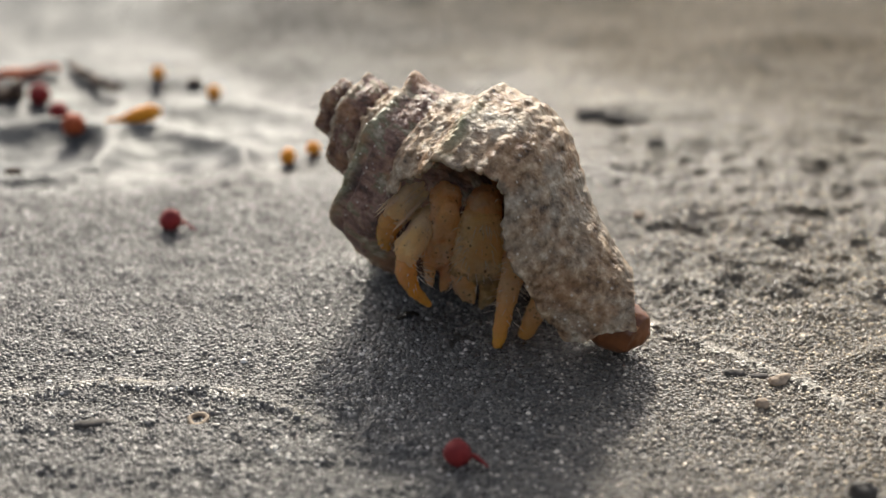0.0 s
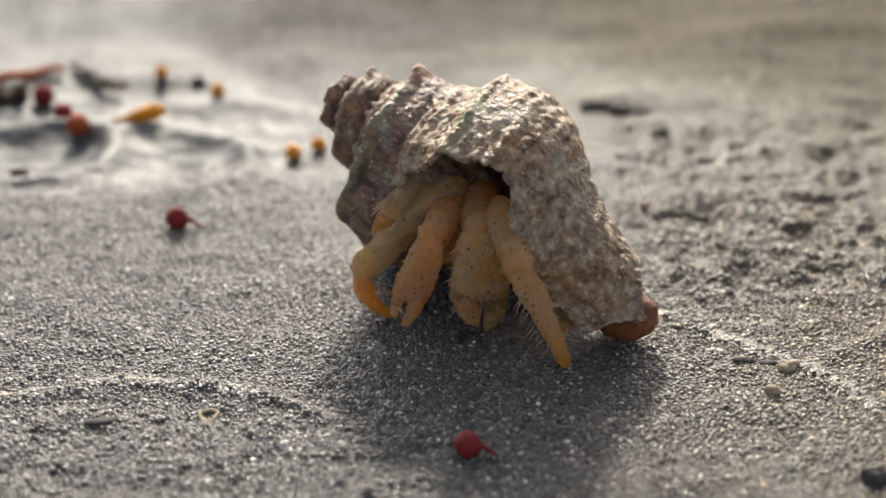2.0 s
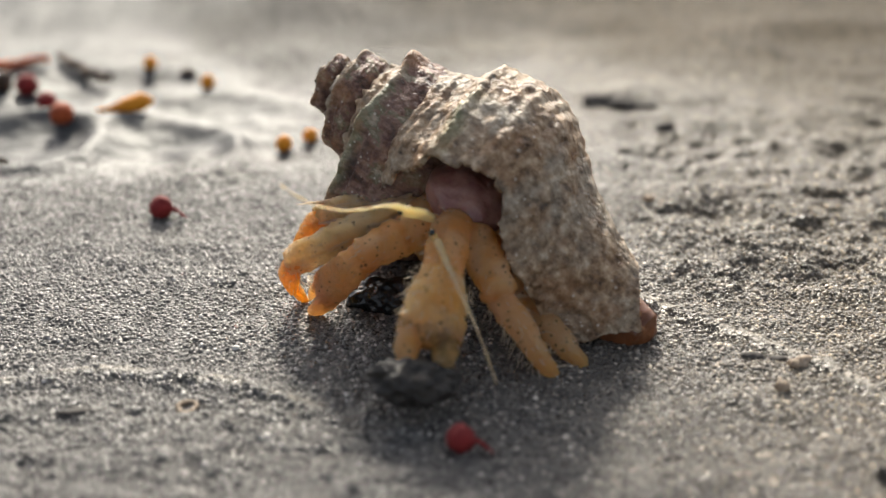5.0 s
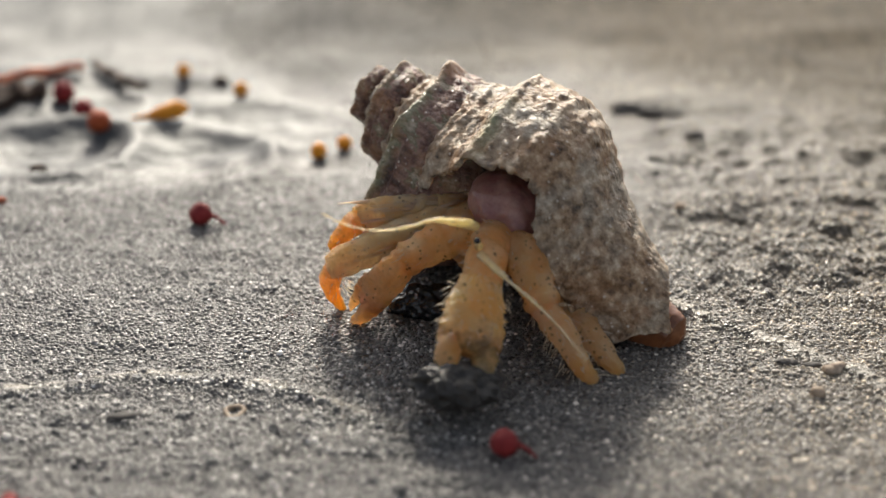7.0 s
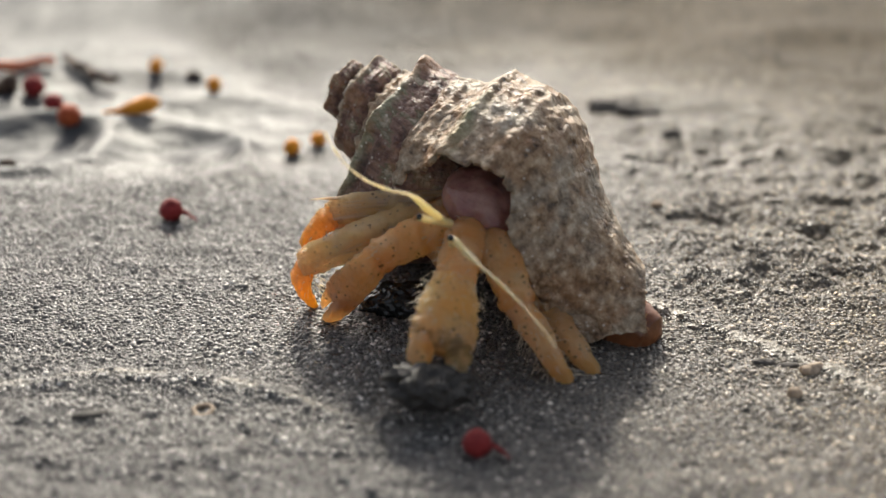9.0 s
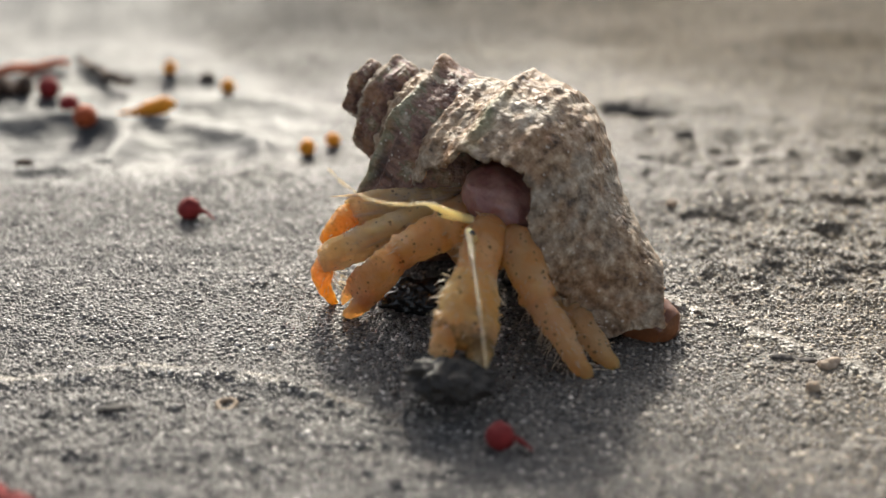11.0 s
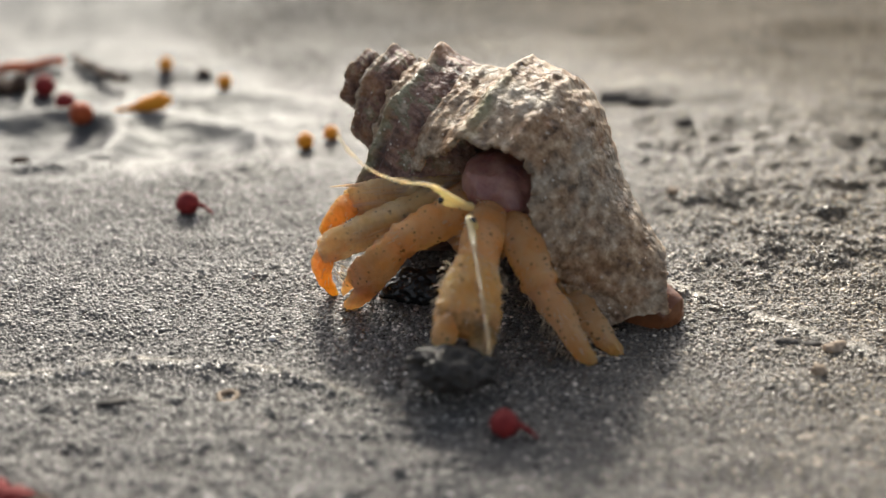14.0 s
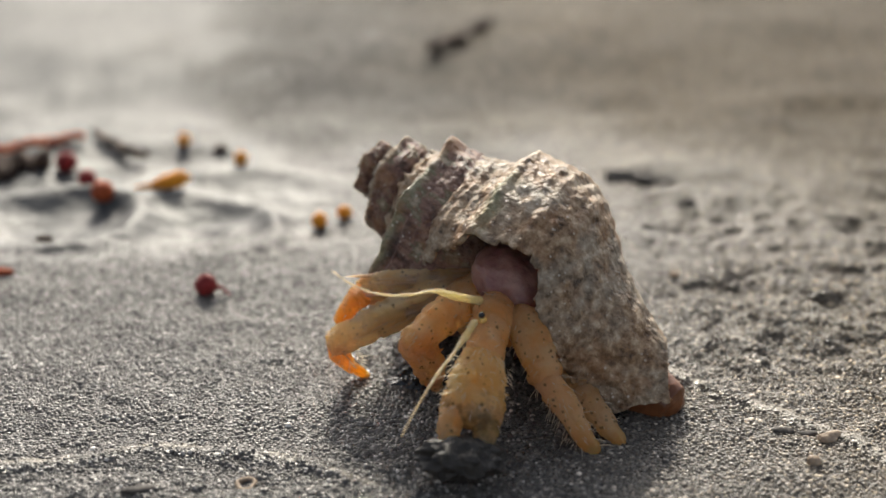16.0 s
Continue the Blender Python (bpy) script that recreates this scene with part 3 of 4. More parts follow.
def spikes(places, size, seed):
    """Small blunt thorns at given places, pointing away from the x axis."""
    rng = random.Random(seed)
    pieces = []
    for x, y, z in places:
        out = np.array((0.5, y, z)) / math.hypot(0.5, y, z)
        e = np.cross(out, (0.2, 0.3, 0.9))
        e = e / np.linalg.norm(e)
        g = np.cross(out, e)
        p, r, l = np.array((x, y, z)) - 0.3 * size * out, 0.45 * size, size * rng.uniform(0.8, 1.5)
        ring = [p + r * (math.cos(k) * e + math.sin(k) * g) for k in np.linspace(0, 2 * math.pi, 7)[:-1]]
        mid = [p + 0.5 * l * out + 0.55 * r * (math.cos(k) * e + math.sin(k) * g) for k in np.linspace(0, 2 * math.pi, 7)[:-1]]
        f = [(k, (k + 1) % 6, 6 + (k + 1) % 6, 6 + k) for k in range(6)] + [(6 + k, 6 + (k + 1) % 6, 12) for k in range(6)]
        pieces.append((ring + mid + [p + l * out], f))
    return joined(*pieces)


def claw(length, width, seed, deep=2.7, gap=0.255):
    """Palm and fixed finger of a pincer along x, wide along y."""
    palm = tube([(-1, 0, 0, 1.2, 1.2), (0, 0, 0, width * 0.34, 2.5), (length * 0.10, 0, 0.2, width * 0.38, 2.6), (length * 0.26, 0.1, 0.3, width * 0.45, deep), (length * 0.36, 0.15, 0.3, width * 0.46, deep), (length * 0.42, 0.15, 0.25, width * 0.455, deep * 0.97), (length * 0.50, 0.1, 0.25, width * 0.5, deep), (length * 0.62, 0.1, 0, width * 0.49, deep * 0.9), (length * 0.70, 0.1, 0, width * 0.44, deep * 0.7), (length * 0.75, 0.1, 0, width * 0.25, deep * 0.35)], 56, 0.34, 1.1, seed, 2.3, 0.5)
    y = width * gap
    finger = tube([(length * 0.5, y, 0, width * 0.20, 1.8), (length * 0.7, y * 1.08, 0.1, width * 0.215, 2.0), (length * 0.86, y * 1.08, -0.1, width * 0.18, 1.6), (length * 0.97, y * 0.85, -0.2, width * 0.12, 1.1), (length * 1.03, y * 0.62, -0.2, width * 0.03, 0.3)], 28, 0.16, 1.6, seed + 1, 2.0, 0.3)
    rng = random.Random(seed)
    edge = [(length * t, side * width * 0.47 * min(1, 0.6 + 1.4 * t), rng.uniform(-0.3, 0.9)) for side in (1, -1) for t in (0.14, 0.25, 0.36, 0.46, 0.56)]
    edge += [(length * rng.uniform(0.15, 0.6), width * rng.uniform(-0.3, 0.3), deep * 1.0) for _ in range(6)]
    return joined(palm, finger, spikes(edge, 0.55, seed))


def bristles(length, thick, count, seed, reach=2.0, lie=(0.3, 1.2), over=0.0, wide=0.07):
    """Fine wet hairs standing off a leg joint; over brings them to its upper side."""
    rng = random.Random(seed)
    pieces = []
    for _ in range(count):
        t, a = rng.uniform(0.05, 0.98), rng.uniform(0, 2 * math.pi)
        if rng.random() < over:
            a = math.pi / 2 + rng.uniform(-1.5, 1.5)
        r = thick * (1 - 0.25 * t) * 0.95
        p = np.array((t * length, r * math.cos(a), r * math.sin(a)))
        d = np.array((rng.uniform(*lie), math.cos(a) + rng.uniform(-.4, .4), math.sin(a) + rng.uniform(-.4, .4)))
        d = d / np.linalg.norm(d) * rng.uniform(0.4, 1.0) * reach
        sag = np.array((0.25, rng.uniform(-.2, .2), -0.12)) * reach * 0.5
        w = wide * rng.uniform(0.6, 1.3)
        e = np.cross(d, (0.3, 0.5, 0.8))
        e = e / np.linalg.norm(e) * w
        g = np.cross(d, e)
        g = g / np.linalg.norm(g) * w
        q = p + 0.55 * d
        v = [p + e, p - 0.5 * e + 0.87 * g, p - 0.5 * e - 0.87 * g, q + 0.8 * e, q - 0.4 * e + 0.7 * g, q - 0.4 * e - 0.7 * g, p + d + sag]
        pieces.append((v, [(0, 1, 4, 3), (1, 2, 5, 4), (2, 0, 3, 5), (3, 4, 6), (4, 5, 6), (5, 3, 6)]))
    return joined(*pieces)


def locks(length, thick, count, seed):
    """Wet tufts of hair matted along the upper side of a leg joint."""
    rng = random.Random(seed)
    pieces = []
    for _ in range(count):
        x0, l = rng.uniform(-0.05, 0.72) * length, rng.uniform(0.22, 0.5) * length
        a = math.pi / 2 + rng.uniform(-1.6, 1.6)
        drift, w = rng.uniform(-0.25, 0.25), rng.uniform(0.10, 0.30)
        rows = []
        for t in np.linspace(0, 1, 6):
            r = thick * (1 - 0.22 * (x0 + t * l) / length) * (0.97 + 0.08 * t * t)
            b = a + drift * t
            k = w * math.sin(math.pi * min(1, 0.12 + 0.88 * t)) ** 0.7 + 0.03
            rows.append((x0 + t * l, 0.85 * r * math.cos(b), r * math.sin(b), k, k))
        pieces.append(tube(rows, 7))
    return joined(*pieces)


def limb_part(name, shape, mat, label, hair=None, tufts=0):
    ob = part(name, make_mesh(name, *shape), mat, crab, label)
    if hair:
        part("bristles", make_mesh("bristles", *bristles(*hair)), HAIR, ob, "fine wet white hairs")
    if tufts:
        part("matted_hair", make_mesh("matted_hair", *locks(hair[0], hair[1] * 1.10, tufts, hair[3])), MATTED, ob, "wet matted cream hair")
    return ob


JOINTED = {}


def jointed(key, upper, lower):
    JOINTED[key] = (upper, lower)


jointed("A", (limb_part("leg_base", leg(17, 3.1, 2.4, 0.3, 1, 0.3, 1.2, 0.8, 0.3), MILKY, "hairy pale orange leg joint", (16.5, 2.8, 40, 2, 2.2, (2, 7), 0.7, 0.05), 60), 16.2),
     (limb_part("leg_tip", leg(6.5, 2.0, 1.1, 0.6, 2), ORANGE, "translucent orange leg tip", (5, 1.6, 60, 22, 1.6)), 5.6))
jointed("B", (limb_part("leg_base", leg(19.5, 2.9, 2.3, 0.5, 3, 0.3, 1.2, 0.8, 0.3), MILKY, "hairy pale orange leg joint", (18, 2.5, 40, 4, 2.2, (2, 7), 0.7, 0.05), 60), 18.8),
     (limb_part("leg_tip", leg(9.9, 1.95, 0.6, 1.5, 4, 0.1, 1.2, 0.9, 0.1), ORANGE, "translucent orange curved leg tip", (6, 1.6, 50, 24, 1.6)), 9.2))
jointed("C", (limb_part("pincer_arm", leg(10, 2.9, 2.4, 0.3, 5, 0.24, 1.2, 0.9, 0.3), FLESH, "speckled pale orange pincer arm", (10, 2.6, 50, 6, 2.0, (2, 6), 0.7, 0.05), 14), 9.4),
     (limb_part("pincer", claw(14.4, 5.6, 7, 2.3, 0.25), FLESH, "small speckled orange pincer", (10, 2.3, 60, 8, 1.6, (1.5, 5.0), 0.8, 0.05)), 13.8))
jointed("D", (limb_part("pincer_arm", leg(13, 3.4, 2.9, 0.3, 9), FLESH, "stout pale orange pincer arm", (13, 3.4, 50, 10)), 12.4),
     (limb_part("pincer", claw(14.6, 8.8, 11, 2.9), PINCER, "large speckled cream-orange pincer", (12, 4.4, 170, 12, 2.4, (0.2, 1.4), 0, 0.07)), 13.6))
jointed("E", (limb_part("leg_base", leg(10.5, 3.1, 2.6, 0.2, 13), FLESH, "speckled pale orange leg joint", (10, 2.8, 60, 14)), 10),
     (limb_part("leg_tip", leg(16.5, 2.2, 0.8, 0.5, 15, 0.12, 1.5), TAN, "pale orange leg tip", (13, 2.2, 90, 16, 2.6, (0.2, 1.2), 0, 0.06)), 16))
jointed("F", (limb_part("leg_base", leg(9.5, 2.9, 2.3, 0.2, 17), TAN, "pale orange leg joint", (9, 2.1, 40, 18)), 9),
     (limb_part("leg_tip", leg(11.5, 2.2, 1.1, 0.4, 19, 0.14, 1.9), TAN, "pale orange leg tip", (9, 1.9, 40, 20)), 11))
big_finger = part("finger", make_mesh("finger", *tube([(-2, 0, 0, 1.4, 1.6), (0, 0, 0, 1.8, 1.9), (2, -0.1, 0.1, 1.85, 2.0), (4.2, 0.1, -0.1, 1.5, 1.6), (5.6, 0.5, -0.3, 0.9, 1.0), (6.3, 0.8, -0.3, 0.25, 0.3)], 28, 0.16, 1.6, 44, 2.0, 0.3)), FLESH, JOINTED["D"][1][0], "speckled movable finger")
finger = part("finger", make_mesh("finger", *tube([(-1, 0, 0, 0.7, 0.9), (0, 0, 0, 1.0, 1.2), (2.5, -0.1, 0.1, 1.05, 1.2), (5, 0.2, -0.1, 0.7, 0.8), (6.4, 0.6, -0.2, 0.2, 0.2)], 20, 0.14, 1.4, 45, 2.0, 0.25)), FLESH, JOINTED["C"][1][0], "speckled movable finger")
finger.matrix_local = pose(7.8 * MM, -1.4 * MM, 0)

carapace = part("carapace", make_mesh("carapace", *blob(6.0, 7.0, 4.4, 0.05, 0.5, 3, 60, 80)), VIOLET, crab, "dull violet-brown wet carapace")
thorax = part("thorax", make_mesh("thorax", *blob(8.5, 6.0, 6.0, 0.14, 0.35, 8, 28, 40)), FLESH, crab, "pale orange underside")
stalks = []
for n in range(2):
    stalk = part("eyestalk", make_mesh("eyestalk", *tube([(-0.4, 0, 0, 0.3, 0.3), (0, 0, 0, 0.7, 0.7), (2.5, 0, 0, 0.5, 0.5), (4.6, 0, 0, 0.52, 0.52), (5.3, 0, 0, 0.36, 0.36)], 14)), PALE, crab, "pale eyestalk")
    eye = part("eye", make_mesh("eye", *blob(0.42, 0.46, 0.46, 0.02, 1, n, 12, 16)), BLACK, stalk, "black eye")
    eye.matrix_local = pose(5.3 * MM, 0, 0.15 * MM)
    stalks.append(stalk)
mouthparts = []
for n in range(3):
    mouthparts.append(part("mouthpart", make_mesh("mouthpart", *tube([(-0.3, 0, 0, 0.3, 0.3), (0.3, 0, 0, 0.75, 0.7), (2.2, 0.1 * n, 0.2, 0.7, 0.6), (4.2, 0, 0.1, 0.45, 0.4), (5.0, 0, -0.2, 0.12, 0.12)], 16, 0.15, 1.6, 70 + n)), PALE, crab, "small pinkish-cream mouthpart"))
antennae = []
for n, bow in enumerate((-4.0, 1.6)):
    rows = [(-0.3, 0, 0, 0.3, 0.3), (0, 0, 0, 0.62, 0.62), (2.4, 0, 0.1, 0.48, 0.48), (2.7, 0, 0.1, 0.6, 0.6), (5.0, 0, 0.3, 0.4, 0.4), (5.5, 0, 0.3, 0.3, 0.3)]
    rows += [(t * 22, 0, 0.3 + bow * 4 * (t - 0.28) * (1 - t), 0.28 * (1 - t) + 0.07, 0.28 * (1 - t) + 0.07) for t in np.linspace(0.3, 1, 10)]
    antennae.append(part("antenna", make_mesh("antenna", *tube(rows, 12, 0.08, 1.5, 90 + n)), PALE, crab, "thin pale yellow feeler"))

# ---- things on the sand ----
def thing(name, shape, mat, x, y, lift, label, category, group="", rz=0.0):
    ob = part(name, make_mesh(name, *shape), mat)
    ob.matrix_basis = pose(x * MM, y * MM, (height(x, y) + lift) * MM, 0, 0, rz)
    return tagged(ob, label=label, category=category, group=group)


clump = part("mud_clump", make_mesh("mud_clump", *blob(5.6, 3.8, 3.0, 0.24, 0.62, 21, 100, 140)), MUD)
tagged(clump, label="dark wet lump of mud pushed by the pincer", category="mud")
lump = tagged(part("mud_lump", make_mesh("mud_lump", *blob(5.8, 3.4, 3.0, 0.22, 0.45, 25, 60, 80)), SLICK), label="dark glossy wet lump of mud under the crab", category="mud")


def berry(x, y, r, mat, label, seed, stem=True):
    v, f = blob(r, r, r * 0.95, 0.08, 0.8, seed, 18, 26)
    pieces = [(v, f)]
    ob = thing("seaweed_float", joined(*pieces), mat, x, y, r * 0.85, label, "seaweed", "seaweed floats")
    if stem:
        sv, sf = tube([(0, 0, 0, 0.45, 0.45), (r * 0.7, 0, -0.3, 0.35, 0.35), (r * 1.3, 0, -r * 0.5, 0.25, 0.25), (r * 1.6, 0.2, -r * 0.85, 0.15, 0.15)], 8, 0.1, 1, seed)
        s = part("stem", make_mesh("stem", sv, sf), mat, ob)
        s.matrix_local = pose(r * 0.75 * MM, 0, 0, 0, 0, -25)
    return ob


berry(-40.9, 35.5, 2.0, RED, "dark red round seaweed float on the sand", 1)
berry(7.8, -35.4, 1.9, RED, "dark red round seaweed float in the crab's shadow", 2)
berry(-65.8, 75.8, 2.3, RUST, "orange-red round seaweed float by the runnel", 3, False)
berry(-70.6, 84.6, 2.0, RED, "dark red round seaweed float by the runnel", 4, False)
berry(-76.4, 93.5, 2.3, RED, "dark red round seaweed float by the strand", 5, False)
berry(-23.2, 65.5, 1.6, AMBER, "amber round seaweed float", 6, False)
berry(-18.6, 68.0, 1.4, AMBER, "amber round seaweed float", 7, False)
berry(-54.1, 106, 1.5, AMBER, "small amber seaweed float", 8, False)
berry(-41.3, 97.5, 1.5, AMBER, "small amber seaweed float", 9, False)
thing("weed_bladder", tube([(-6, 0, 0, 0.3, 0.3), (-3, 0, 0.1, 0.7, 0.6), (0, 0, 0.5, 1.6, 1.5), (3, 0, 0.9, 1.8, 1.8), (5, 0, 1, 0.5, 0.5)], 16, 0.15, 0.7, 3), AMBER, -54.5, 81.5, 0.9, "amber seaweed bladder with a rusty tail", "seaweed", "", 15)


def strand(x0, y0, x1, y1, w, mat, label, seed):
    rng = random.Random(seed)
    l = math.hypot(x1 - x0, y1 - y0)
    rows = [(t * l, rng.uniform(-1, 1) * l * 0.05, rng.uniform(0, 1) * w * 0.6, w * rng.uniform(0.7, 1.1), w * rng.uniform(0.5, 0.8)) for t in np.linspace(0, 1, 9)]
    rows = [(*rows[0][:3], 0.1, 0.1)] + rows + [(*rows[-1][:3], 0.1, 0.1)]
    return thing("seaweed_strand", tube(rows, 14, 0.3, 0.5, seed), mat, x0, y0, w * 0.5, label, "seaweed", "seaweed strands", math.degrees(math.atan2(y1 - y0, x1 - x0)))


strand(-96, 100, -76, 110, 1.6, RUST, "rust-red seaweed strand on wet sand", 1)
strand(-75, 112, -61, 98, 1.2, WEED, "thin dark brown seaweed strand on wet sand", 2)
strand(-92, 94, -80, 94, 2.6, WEED, "dark brown seaweed tangle on wet sand", 3)
strand(-100, 92, -86, 90, 2.8, WEED, "dark brown seaweed tangle on wet sand", 4)
# long dark streak far back, built with the strand shape
strand(-1, 168, 13, 190, 2.0, WEED, "long dark brown streak on distant sand", 5)
thing("weed_scrap", blob(1.7, 1.0, 0.9, 0.3, 0.8, 4), WEED, -73.6, 58.1, 0.4, "dark olive scrap of seaweed", "seaweed")
thing("weed_scrap", blob(2.6, 1.1, 0.9, 0.3, 0.8, 5), RUST, -79, 44, 0.4, "orange-red scrap of seaweed", "seaweed")
thing("weed_scrap", blob(4.6, 2.4, 2.3, 0.3, 0.6, 6), RED, -52.5, -50.5, 1.2, "large dark red scrap of seaweed on sand", "seaweed")
thing("weed_scrap", blob(2.6, 2.0, 1.8, 0.3, 0.6, 7), WEED, -47.6, -51.5, 0.9, "dark brown scrap of seaweed on sand", "seaweed")
thing("weed_scrap", blob(1.9, 1.0, 0.8, 0.3, 0.8, 8), WEED, -46.1, 103.8, 0.4, "dark scrap of seaweed on wet sand", "seaweed")

# ---- pebbles and shell chips ----
thing("shell_chip", blob(1.9, 1.2, 0.8, 0.25, 0.8, 11), CHIP, 54.8, -14.6, 0.2, "pale pink and white shell chip", "shell chip", "", 20)
thing("pebble", blob(1.0, 0.9, 0.9, 0.12, 0.8, 12), CHIP, 51.1, -21.2, 0.3, "small rounded tan pebble on sand", "pebble")
thing("pebble", blob(1.6, 0.9, 0.6, 0.2, 0.8, 13), STONE, 48.8, -11.7, 0.0, "small dark grey pebble", "pebble")
thing("pebble", blob(1.5, 0.7, 0.5, 0.2, 0.8, 14), STONE, 52.0, -12.4, 0.0, "small dark grey pebble", "pebble")
thing("dark_flake", blob(2.6, 0.9, 0.35, 0.2, 0.8, 15), STONE, -42.6, -26.4, 0.2, "thin dark stone flake", "pebble", "", 8)
thing("pebble", blob(1.0, 0.8, 0.6, 0.15, 0.8, 16), CHIP, 40.5, 40.6, 0.4, "small white pebble in rough sand", "pebble")
thing("pebble", blob(1.6, 1.4, 1.6, 0.25, 0.6, 17), STONE, 47.7, 70.8, 0.2, "dark upright pebble in rough sand", "pebble")
# added dark lump: the shade of a shallow hollow, put into shape and colour
thing("pebble", blob(7.0, 4.0, 2.3, 0.35, 0.45, 18), STONE, 39.5, 87, -0.7, "long flat dark lump standing in for a shaded hollow", "pebble")
thing("pebble", blob(1.8, 1.5, 1.6, 0.2, 0.7, 19), STONE, 60.4, -41.9, 0.7, "dark rounded pebble on damp sand", "pebble")
thing("pebble", blob(2.0, 1.2, 0.8, 0.2, 0.7, 20), CHIP, -34.5, -53.1, 0.3, "pale tan pebble on damp sand", "pebble")
ang = np.linspace(0, 2 * np.pi, 28, endpoint=False)
cc = np.stack([np.stack([(1.2 + 0.4 * np.cos(b) + 0.12 * np.sin(3 * ang)) * np.cos(ang), (1.2 + 0.4 * np.cos(b) + 0.12 * np.sin(2 * ang)) * np.sin(ang), 0.4 * np.sin(b) + 0.15 * np.sin(ang)], -1) for b in np.linspace(0, 2 * np.pi, 10, endpoint=False)], 0)
rf = grid_faces(10, 28, True) + [(9 * 28 + j, 9 * 28 + (j + 1) % 28, (j + 1) % 28, j) for j in range(28)]
thing("shell_ring", (cc.reshape(-1, 3), rf), CHIP, -28.3, -24.1, 0.1, "worn pale ring of a broken shell", "shell chip")


# ---- loose grains ----
def grain_mesh(x0, x1, y0, y1, pitch):
    """Low rounded grains bedded in the wet sand, thinning out towards the edges of the stretch."""
    rng = np.random.RandomState(5)
    x, y = np.meshgrid(np.arange(x0, x1, pitch), np.arange(y0, y1, pitch))
    x, y = (c.ravel() + rng.uniform(-0.5, 0.5, c.size) * pitch * 1.3 for c in (x, y))
    keep = rng.rand(x.size) < smooth(62, 34, y) * smooth(-92, -72, x) * smooth(88, 70, x)
    for chain, wide in ((RIM, 0.8), (DRAG, 1.3)):
        keep &= (np.abs(off_line(x, y, chain)[0] - 0.5) > wide) | (rng.rand(x.size) < 0.25)
    x, y = x[keep], y[keep]
    n = x.size
    r = 0.20 + 0.20 * rng.rand(n) + 0.30 * rng.rand(n) ** 14
    tall = r * rng.uniform(0.2, 0.65, n)
    z = ground_height(x, y)
    a = np.linspace(0, 2 * np.pi, 6, endpoint=False)[None] + rng.uniform(0, 1, (n, 1))
    wob = rng.uniform(0.75, 1.25, (n, 6))
    low = np.stack([x[:, None] + r[:, None] * wob * np.cos(a), y[:, None] + r[:, None] * wob * np.sin(a), np.repeat((z - 0.12)[:, None], 6, 1)], -1)
    top = np.stack([x[:, None] + 0.66 * r[:, None] * wob * np.cos(a), y[:, None] + 0.66 * r[:, None] * wob * np.sin(a), np.repeat((z + 0.7 * tall)[:, None], 6, 1)], -1)
    v = np.concatenate([low, top, np.stack([x, y, z + tall], -1)[:, None]], 1)
    f = [(k, (k + 1) % 6, 6 + (k + 1) % 6, 6 + k) for k in range(6)]
    g = [(6 + k, 6 + (k + 1) % 6, 12) for k in range(6)]
    step = 13 * np.arange(n)[:, None, None]
    faces = (np.array(f)[None] + step).reshape(-1, 4).tolist() + (np.array(g)[None] + step).reshape(-1, 3).tolist()
    return make_mesh("sand_grains", v.reshape(-1, 3), faces)


def grain_material():
    m, nd, lk, bs = material("loose_grain")
    geo = nd.new("ShaderNodeNewGeometry")
    col = ramp(nd, lk, geo.outputs["Random Per Island"], (0.0, (0.038, 0.0355, 0.032)), (0.5, (0.098, 0.092, 0.083)), (0.88, (0.19, 0.178, 0.16)), (0.97, (0.42, 0.395, 0.36)), (1.0, (0.72, 0.68, 0.62)))
    place = nd.new("ShaderNodeSeparateXYZ")
    lk.new(coords(nd), place.inputs[0])
    lk.new(mixed(nd, lk, grey(nd, lk, place.outputs[0], 0.0, 0.07), col, mixed(nd, lk, 1.0, col, (1.16, 0.97, 0.70), "MULTIPLY")), bs.inputs["Base Color"])
    bs.inputs["Roughness"].default_value = 0.3
    return m


tagged(part("sand_grains", grain_mesh(-92, 88, -60, 62, 0.62), grain_material()), label="loose wet sand grains of mixed colours", category="sand", kind="stuff")

